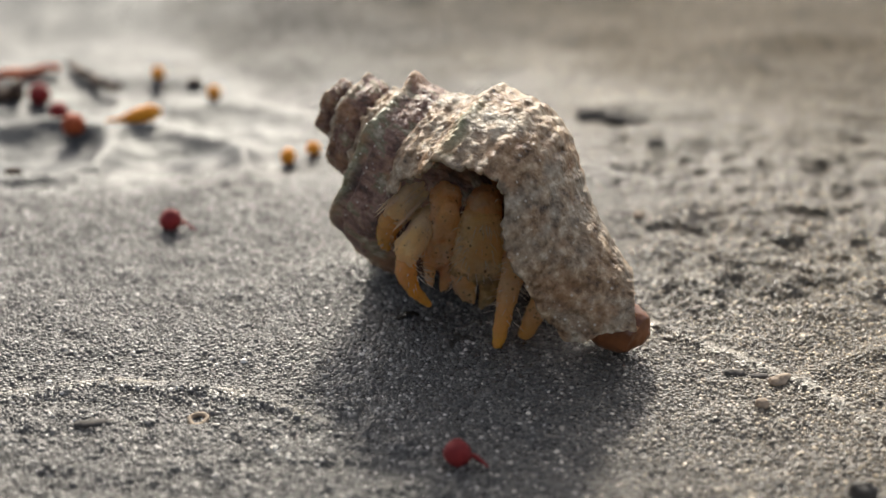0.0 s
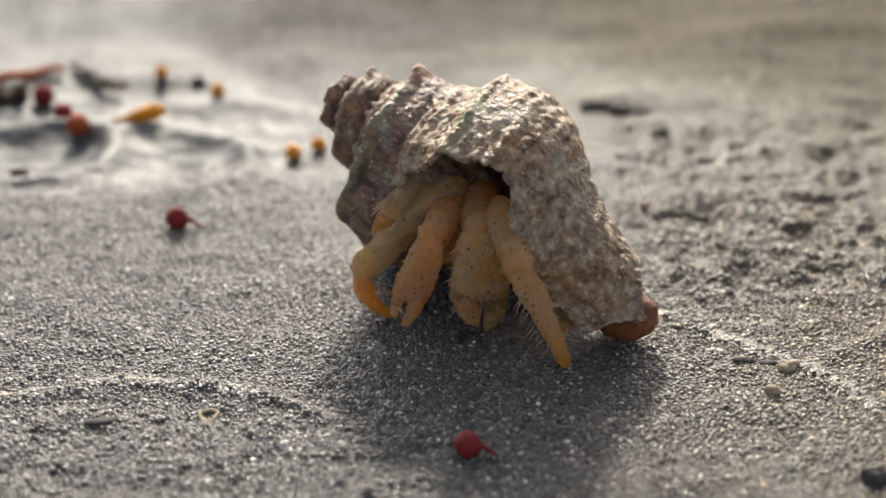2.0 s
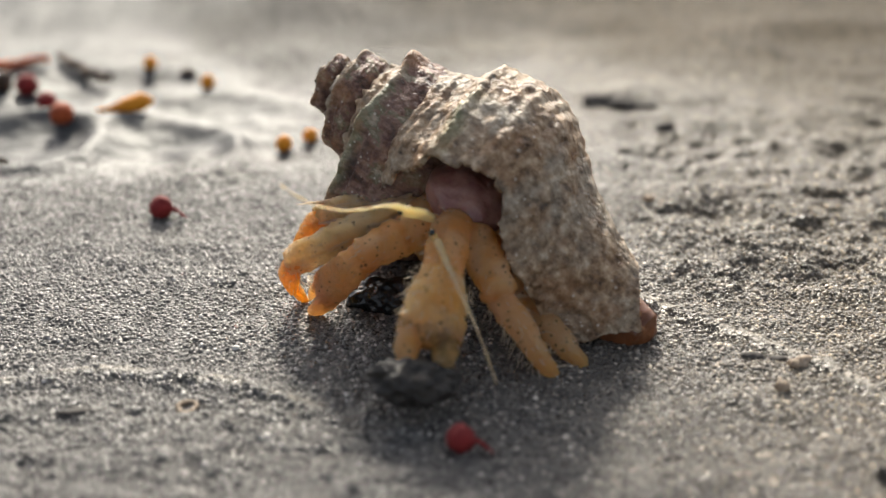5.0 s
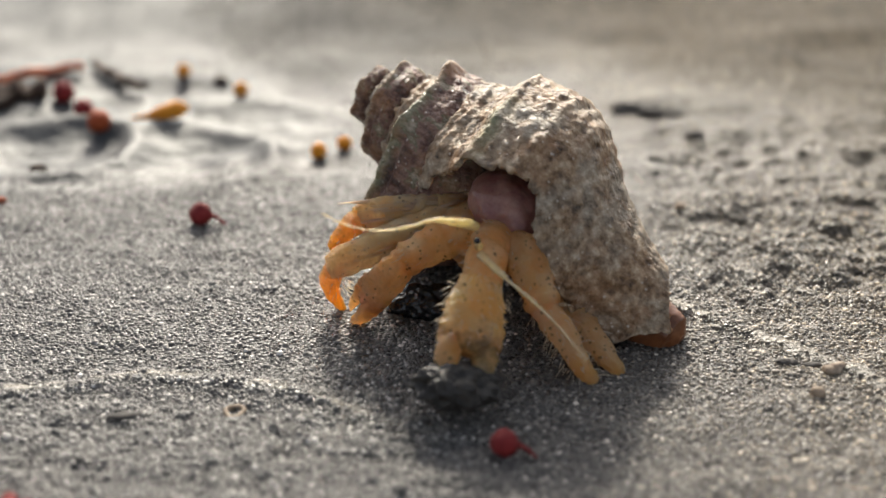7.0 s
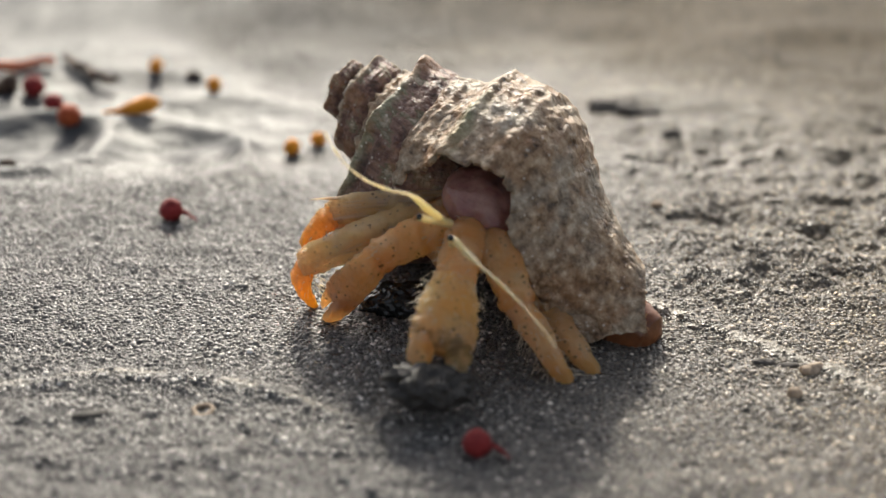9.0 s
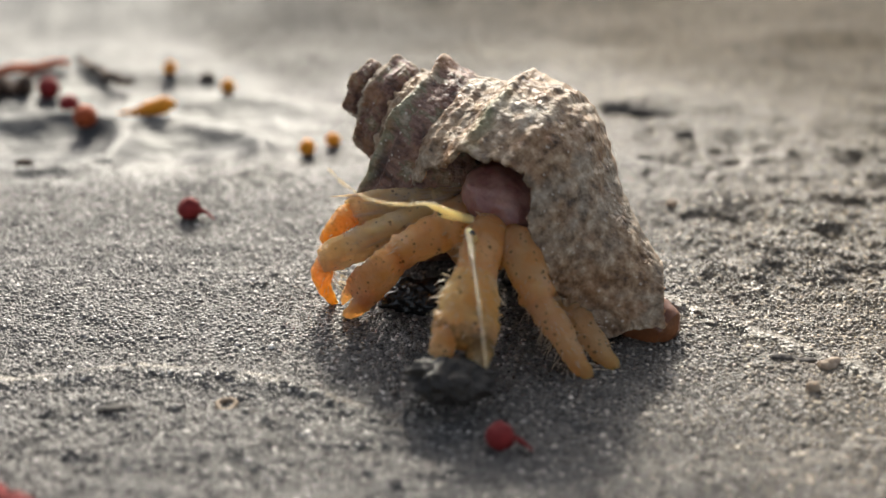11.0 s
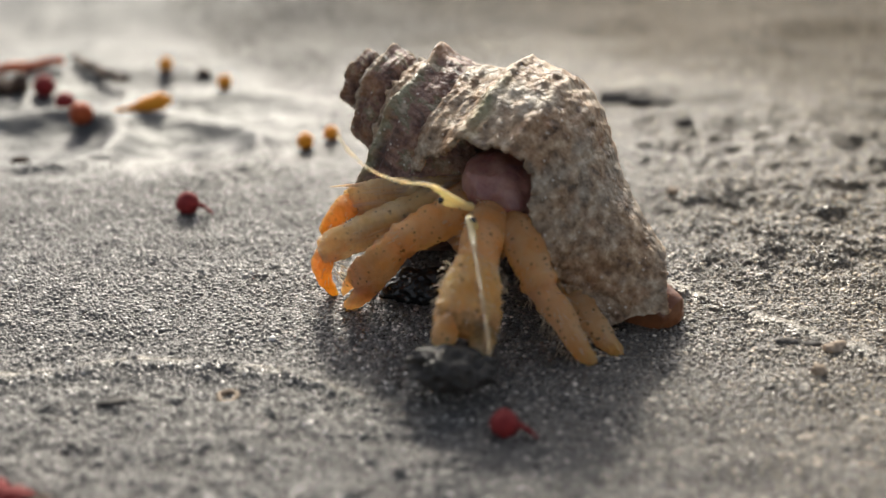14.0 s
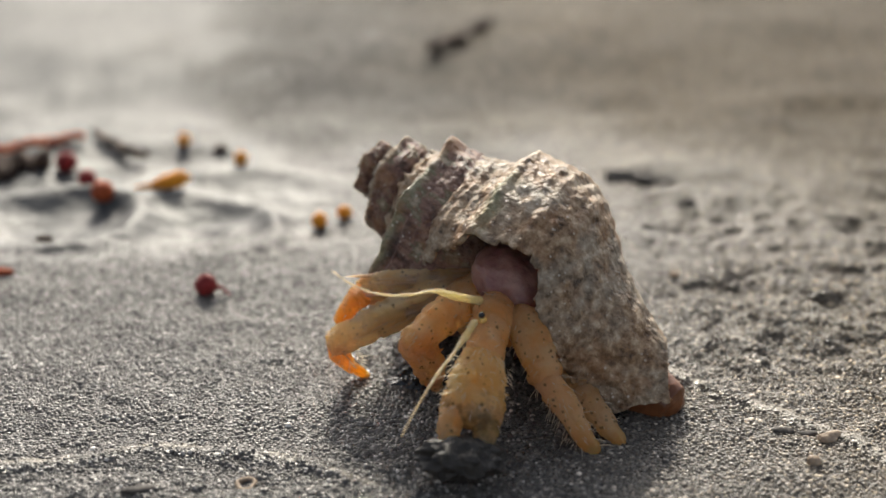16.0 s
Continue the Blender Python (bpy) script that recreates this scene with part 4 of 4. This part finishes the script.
# ---- what moves ----
# place of the hind end, the joint and the tip of each limb, in millimetres
POSES = {
    "A": [(0, (6, 12, 22), (-0.6, 4, 20), (-2.6, 5.5, 12.5)), (2.2, (6, 12, 22), (-2, 3, 19), (-5, 5, 12)), (2.6, (5, 10, 18), (-6.5, 7, 14), (-9.5, 5, 10)),
          (3.0, (2.5, 8, 14.2), (-12.3, 7, 11.5), (-13.6, 5, 8.4)), (3.5, (1.5, 8, 13.2), (-12.4, 7, 10.2), (-13.6, 5, 7.8)), (4.2, (2, 7, 13.8), (-12.6, 6, 10.4), (-14.2, 4.5, 7.8)),
          (6.3, (0.6, 8.5, 14.4), (-13.4, 6.4, 12.7), (-15.8, 5, 10.6)), (14.0, (0.6, 8.5, 14.4), (-13.4, 6.4, 12.7), (-15.8, 5, 10.6)), (15.0, (0, 8.5, 14.2), (-13.8, 6.4, 12.3), (-15.8, 5, 10.4)), (16, (0, 8.5, 14.2), (-13.8, 6.4, 12.3), (-15.8, 5, 10.4))],
    "B": [(0, (6.3, 12, 17), (0.3, -1, 14.7), (3.6, 0, 5.3)), (0.5, (6.6, 12, 18), (-0.7, 2.6, 12.9), (-4.5, 3.6, 0.4)), (1, (7.8, 8, 18.5), (-4.25, 2, 11.6), (-3.4, 3.1, 0.4)), (1.5, (5.8, 9, 18), (-4.9, 1.8, 9.9), (-3.2, 2.8, 0.4)), (2, (5.5, 6, 19), (-7.7, 1.6, 9.6), (-3.5, 2.6, 0.4)), (2.5, (5.4, 2, 18.1), (-8, -5, 15), (-14, -5, 9.6)),
          (3, (2, 2, 18), (-15.6, -2, 13.4), (-11.8, 8, 1.8)), (3.5, (-1.6, 2, 15.3), (-17.3, -1, 10.9), (-15.4, 4.6, 0.6)), (4.2, (-0.5, 3, 14.4), (-15.8, 0, 9.0), (-14.6, 5.0, 0.5)),
          (6.3, (-1.6, 5, 13.2), (-15.7, 1, 9.9), (-15.2, 4.5, 0.4)), (14.0, (-1.6, 5, 13.2), (-15.7, 1, 9.9), (-15.2, 4.5, 0.4)), (14.5, (-1.6, 5, 13.4), (-16.2, 1.2, 8.8), (-14.2, 4.6, 0.4)), (15.0, (-2.0, 5.5, 13.2), (-16.6, 2, 7.6), (-12.9, 5.5, 0.4)), (16, (-2.0, 5.5, 13.2), (-16.5, 2, 7.6), (-12.6, 5.6, 0.4))],
    "C": [(0, (8, 16, 15), (6.0, 5, 18), (5.0, 3.5, 6.2)), (1, (8, 15, 15), (5, 4, 17.2), (3.2, 2.5, 4.9)), (1.5, (8, 11, 18), (4.8, 0, 18), (2.6, -2.5, 5)), (2, (7, 8, 18), (3.5, -2, 16), (-1.8, -3.5, 3.2)), (2.5, (5, 4, 16), (-1, -5, 14), (-5.5, -5, 3.5)),
          (3, (3, 1, 14), (-4.5, -5, 13), (-11, -2, 2.0)), (3.5, (2.1, 0, 13.6), (-5, -5, 12.4), (-11.9, -0.5, 0.6)), (4.2, (3, 0, 14), (-4.8, -5, 12.4), (-13.4, 1.5, 1.4)), (6.3, (4.5, 0, 16), (-4.2, -4, 13.6), (-13.4, 0.4, 1.4)), (14.25, (4.5, 0, 16), (-4.2, -4, 13.6), (-13.4, 0.4, 1.4)), (14.5, (4.5, 0, 16), (-3, -5, 13.2), (-12.4, -3, 4.6)), (14.65, (4.5, 0, 16), (-5, -6.5, 13.5), (-4, -6, 2.6)), (14.9, (4.2, 1, 17), (-4.8, -7, 12), (-2, -2, 2)), (16, (4.2, 1, 17), (-4.6, -7, 11.6), (-1.3, 0, 1.8))],
    "D": [(0, (12.2, 14, 16), (11.6, 4.5, 15.5), (10.6, 2.5, 4.4)), (1, (11.7, 13, 16), (11.2, 3.5, 15.8), (10, 0.8, 4.4)), (2, (10.6, 7, 17), (10.4, -3, 16), (9.9, -5.5, 3.6)), (2.5, (9.5, 4, 20), (9.8, -4, 16.6), (9.1, -12, 6.4)),
          (3, (9.4, 0, 14.8), (7, -11, 14), (1.4, -21.5, 7.0)), (3.5, (8.5, 0, 16.2), (6.6, -13, 15.3), (2.7, -24, 6.2)), (6.3, (7.8, 0, 15), (5.0, -13, 13.2), (2.7, -24, 5.5)), (14, (7.8, 0, 15), (5.0, -13, 13.2), (2.7, -24, 5.5)), (16, (7.6, 0, 15.4), (4.8, -13, 13.6), (2.0, -24, 5.5))],
    "E": [(0, (20, 14, 18), (17.6, 4, 13.5), (14.2, -4.4, 0.4)), (1, (12.9, 4, 24), (13.7, -3, 18), (14.7, -5.8, 0.4)), (1.5, (13.2, 4, 22), (13.9, -4, 16), (14.3, -6.3, 0.4)), (2, (12.9, 0, 21.7), (14, -9, 18), (22.5, -12.8, 0.4)), (2.5, (11.8, -4, 20.8), (15.6, -10, 13.9), (22.8, -14.08, -2.06)),
          (3, (11.6, -4, 16.4), (14.4, -12, 13.2), (22.03, -14.3, -2.06)), (3.5, (9.2, -4, 14.5), (12.8, -12, 10.6), (21.93, -15.95, -1.74)), (6.3, (10.9, -4, 15.1), (13.8, -12, 9.3), (22.1, -17.45, -3.2)), (16, (10.9, -4, 15.1), (13.8, -12, 9.3), (22.1, -17.45, -3.2))],
    "F": [(0, (25, 9, 11), (23.5, 3, 8.5), (18.5, -1.8, 0.6)), (1.5, (23, 8, 11), (22.8, 1, 8.5), (21, -3, 0.6)), (2, (19.8, 0, 11.9), (20.8, -5, 7.8), (22.2, -5.1, 0.6)), (3, (15, 0, 11), (18.6, -6, 6), (24.37, -11.24, -1.08)), (3.5, (14.2, 0, 10.1), (18, -6, 5), (24.96, -12.58, -0.67)), (6.3, (16, 0, 11.3), (19.1, -6, 4.3), (24.64, -14.5, -0.46)), (16, (16, 0, 11.3), (19.1, -6, 4.3), (24.64, -14.5, -0.46))],
}
SHELL_TURNS = [(0, (-4.2, 0.6, 2.9), (0.8, -1.6, 1.9)), (2.0, (-4.2, 0.6, 2.9), (0.8, -1.6, 1.9)), (2.5, (-1.2, 0, 3.0), (0.5, -0.6, 0.9)), (3.0, (2.4, 1, 1.5), (0.9, -3.6, 2.4)), (3.5, (4.4, -0.1, 2), (0.9, -4.2, 2.3)), (4.2, (4.0, -0.1, 2), (0.8, -3.8, 1.5)), (6.3, (0, 0, 0), (0, 0, 0)), (16, (0, 0, 0), (0, 0, 0))]
HEAD = [(0, (3, 19, -3)), (2.2, (3, 16, -2)), (2.6, (1, 6, 0)), (3.0, (0, 1, 0)), (3.3, (-1.2, 0, -0.4)), (4.2, (-0.8, 0, 0)), (6.3, (0, 0, 0)), (16, (0, 0, 0))]
FEELERS = [
    [(0, (18, 8, 12), (2, 20, 18)), (2.2, (18, 8, 12), (2, 18, 18)), (2.6, (6, -3, 19), (-6, -8, 22)), (3.1, (2.2, -9, 20.6), (-11, -15, 27)), (3.5, (2, -9, 20.8), (-9.7, -16, 27.5)), (4.2, (3, -9, 20.6), (-14, -16, 24)), (6.3, (3.6, -9, 20.5), (-10, -15, 34)), (6.6, (3.6, -9, 20.5), (-13, -16, 25)), (7, (3.9, -9, 20.5), (-13.9, -16, 24.8)), (7.5, (3.6, -9, 20.5), (-13, -16, 29)), (8, (3.4, -9, 20.6), (-13, -16, 30)), (8.5, (3.2, -9, 20.7), (-10.6, -14, 34.8)), (11, (3.2, -9, 20.2), (-13.2, -16, 29.6)), (13, (3.2, -9, 20.2), (-13.2, -16, 29.6)), (14, (3.2, -9, 20.3), (-12, -15, 32)), (14.4, (3.2, -9, 20.3), (-12.5, -15, 31)), (14.8, (3.2, -9, 20.3), (-14, -16, 25)), (15.4, (3, -9, 20.3), (-14, -16, 28)), (16, (2.9, -9, 20.3), (-14.1, -16, 27.5))],
    [(0, (18, 8, 11), (3, 20, 17)), (2.2, (16, 7, 12), (4, 12, 14)), (2.6, (5, -6, 19), (12, -14, 12)), (3.0, (4.2, -11, 19.4), (9, -20, 12)), (3.5, (3.9, -12, 19.8), (4.5, -20, 14.9)), (4.2, (4.4, -12, 19), (6, -22, 11)), (6.3, (5, -12, 17.4), (17, -26, 9)), (6.6, (5, -12, 17.6), (8, -26, 10)), (7, (5, -12, 17.2), (17.5, -26, 9.6)), (7.5, (5.1, -12, 18.1), (20.3, -24, 17.7)), (8, (5, -12, 18), (12, -26, 10)), (8.5, (5, -12, 18.5), (17, -25, 12)), (11, (4.1, -12, 19.6), (5.5, -26, 11.9)), (14.4, (4.1, -12, 19.6), (5.5, -26, 11.9)), (15, (4, -12, 19), (12, -25, 9)), (15.4, (4, -12, 18.6), (10, -25, 9)), (15.7, (3.8, -12, 18.4), (-1, -24, 12)), (16, (3.6, -12, 18.2), (-3.2, -24, 12.8))],
]
CLUMP = [(0, (9, -2, -2.9)), (2.3, (9, -4, -2.9)), (2.6, (7, -15, -0.5)), (3.0, (3.4, -24.8, 4.1)), (3.5, (2.0, -26.2, 4.4)), (6.3, (1.8, -25.4, 4.1)), (16, (1.4, -25.4, 4.1))]


LUMP = [(0, (-1, 5, -2.6)), (2.4, (-1, 5, -2.6)), (2.9, (-2.5, 3.5, 1.4)), (14.2, (-2.5, 3.5, 1.4)), (14.9, (-4, 4, -1.2)), (16, (-4, 4, -1.2))]


def motions():
    pivot = Vector((10, 12, 20)) * MM
    rows = []
    for t, turn, shift in SHELL_TURNS:
        v = Vector([radians(a) for a in turn])
        r = Matrix.Rotation(v.length, 4, v.normalized()) if v.length else Matrix()
        rows.append((t, Matrix.Translation(Vector(shift) * MM) @ Matrix.Translation(pivot) @ r @ Matrix.Translation(-pivot) @ SHELL_AT))
    walk(shell, rows)
    for key, ((upper, length), (lower, reach)) in JOINTED.items():
        first, second = [], []
        for t, hind, joint, tip in POSES[key]:
            start = Vector(tip) - (Vector(tip) - Vector(joint)).normalized() * reach
            way = (start - Vector(hind)).normalized()
            first.append((t, aim(start - way * length, start)))
            lean = (0, -0.3, 1)
            if key == "B":
                lean = (-1, 0, 0.35)
            if key in "CD":
                lean = (1.0, -0.2, 0.3) if key == "C" and t > 14.55 else (0.15, -0.6, 0.8)
            second.append((t, aim(start, tip, lean)))
        walk(upper, first)
        walk(lower, second)
    for ob, place, turn in ((carapace, (9.8, 3.5, 17.6), (15, 10, 30)), (thorax, (7.5, 4.0, 12.5), (0, 0, -15))):
        share = 1.0 if ob == carapace else 0.3
        walk(ob, [(t, pose(*[(p + share * q) * MM for p, q in zip(place, off)], *turn)) for t, off in HEAD])
    for ob, a, b in ((stalks[0], (4.6, -6.0, 18.6), (-0.8, -9.0, 21.0)), (stalks[1], (5.0, -8.5, 16.4), (4.6, -12.4, 19.2))):
        walk(ob, [(t, aim(Vector(a) + Vector(off), Vector(b) + Vector(off))) for t, off in HEAD])
    for n, ob in enumerate(mouthparts):
        a, b = Vector((5.6 + 1.1 * n, -6.5, 15.6 - 0.5 * n)), Vector((4.6 + 1.5 * n, -10.0, 12.2 - 0.6 * n))
        walk(ob, [(t, aim(a + Vector(off), b + Vector(off))) for t, off in HEAD])
    for ob, table in zip(antennae, FEELERS):
        walk(ob, [(t, aim(a, b)) for t, a, b in table])
    walk(big_finger, [(t, pose(8.6 * MM, -2.35 * MM, 0, 0, 0, a)) for t, a in ((0, 15), (2.3, 15), (3.0, -4), (16, -4))])
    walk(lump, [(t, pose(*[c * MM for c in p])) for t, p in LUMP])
    walk(clump, [(t, pose(*[c * MM for c in p])) for t, p in CLUMP])


motions()
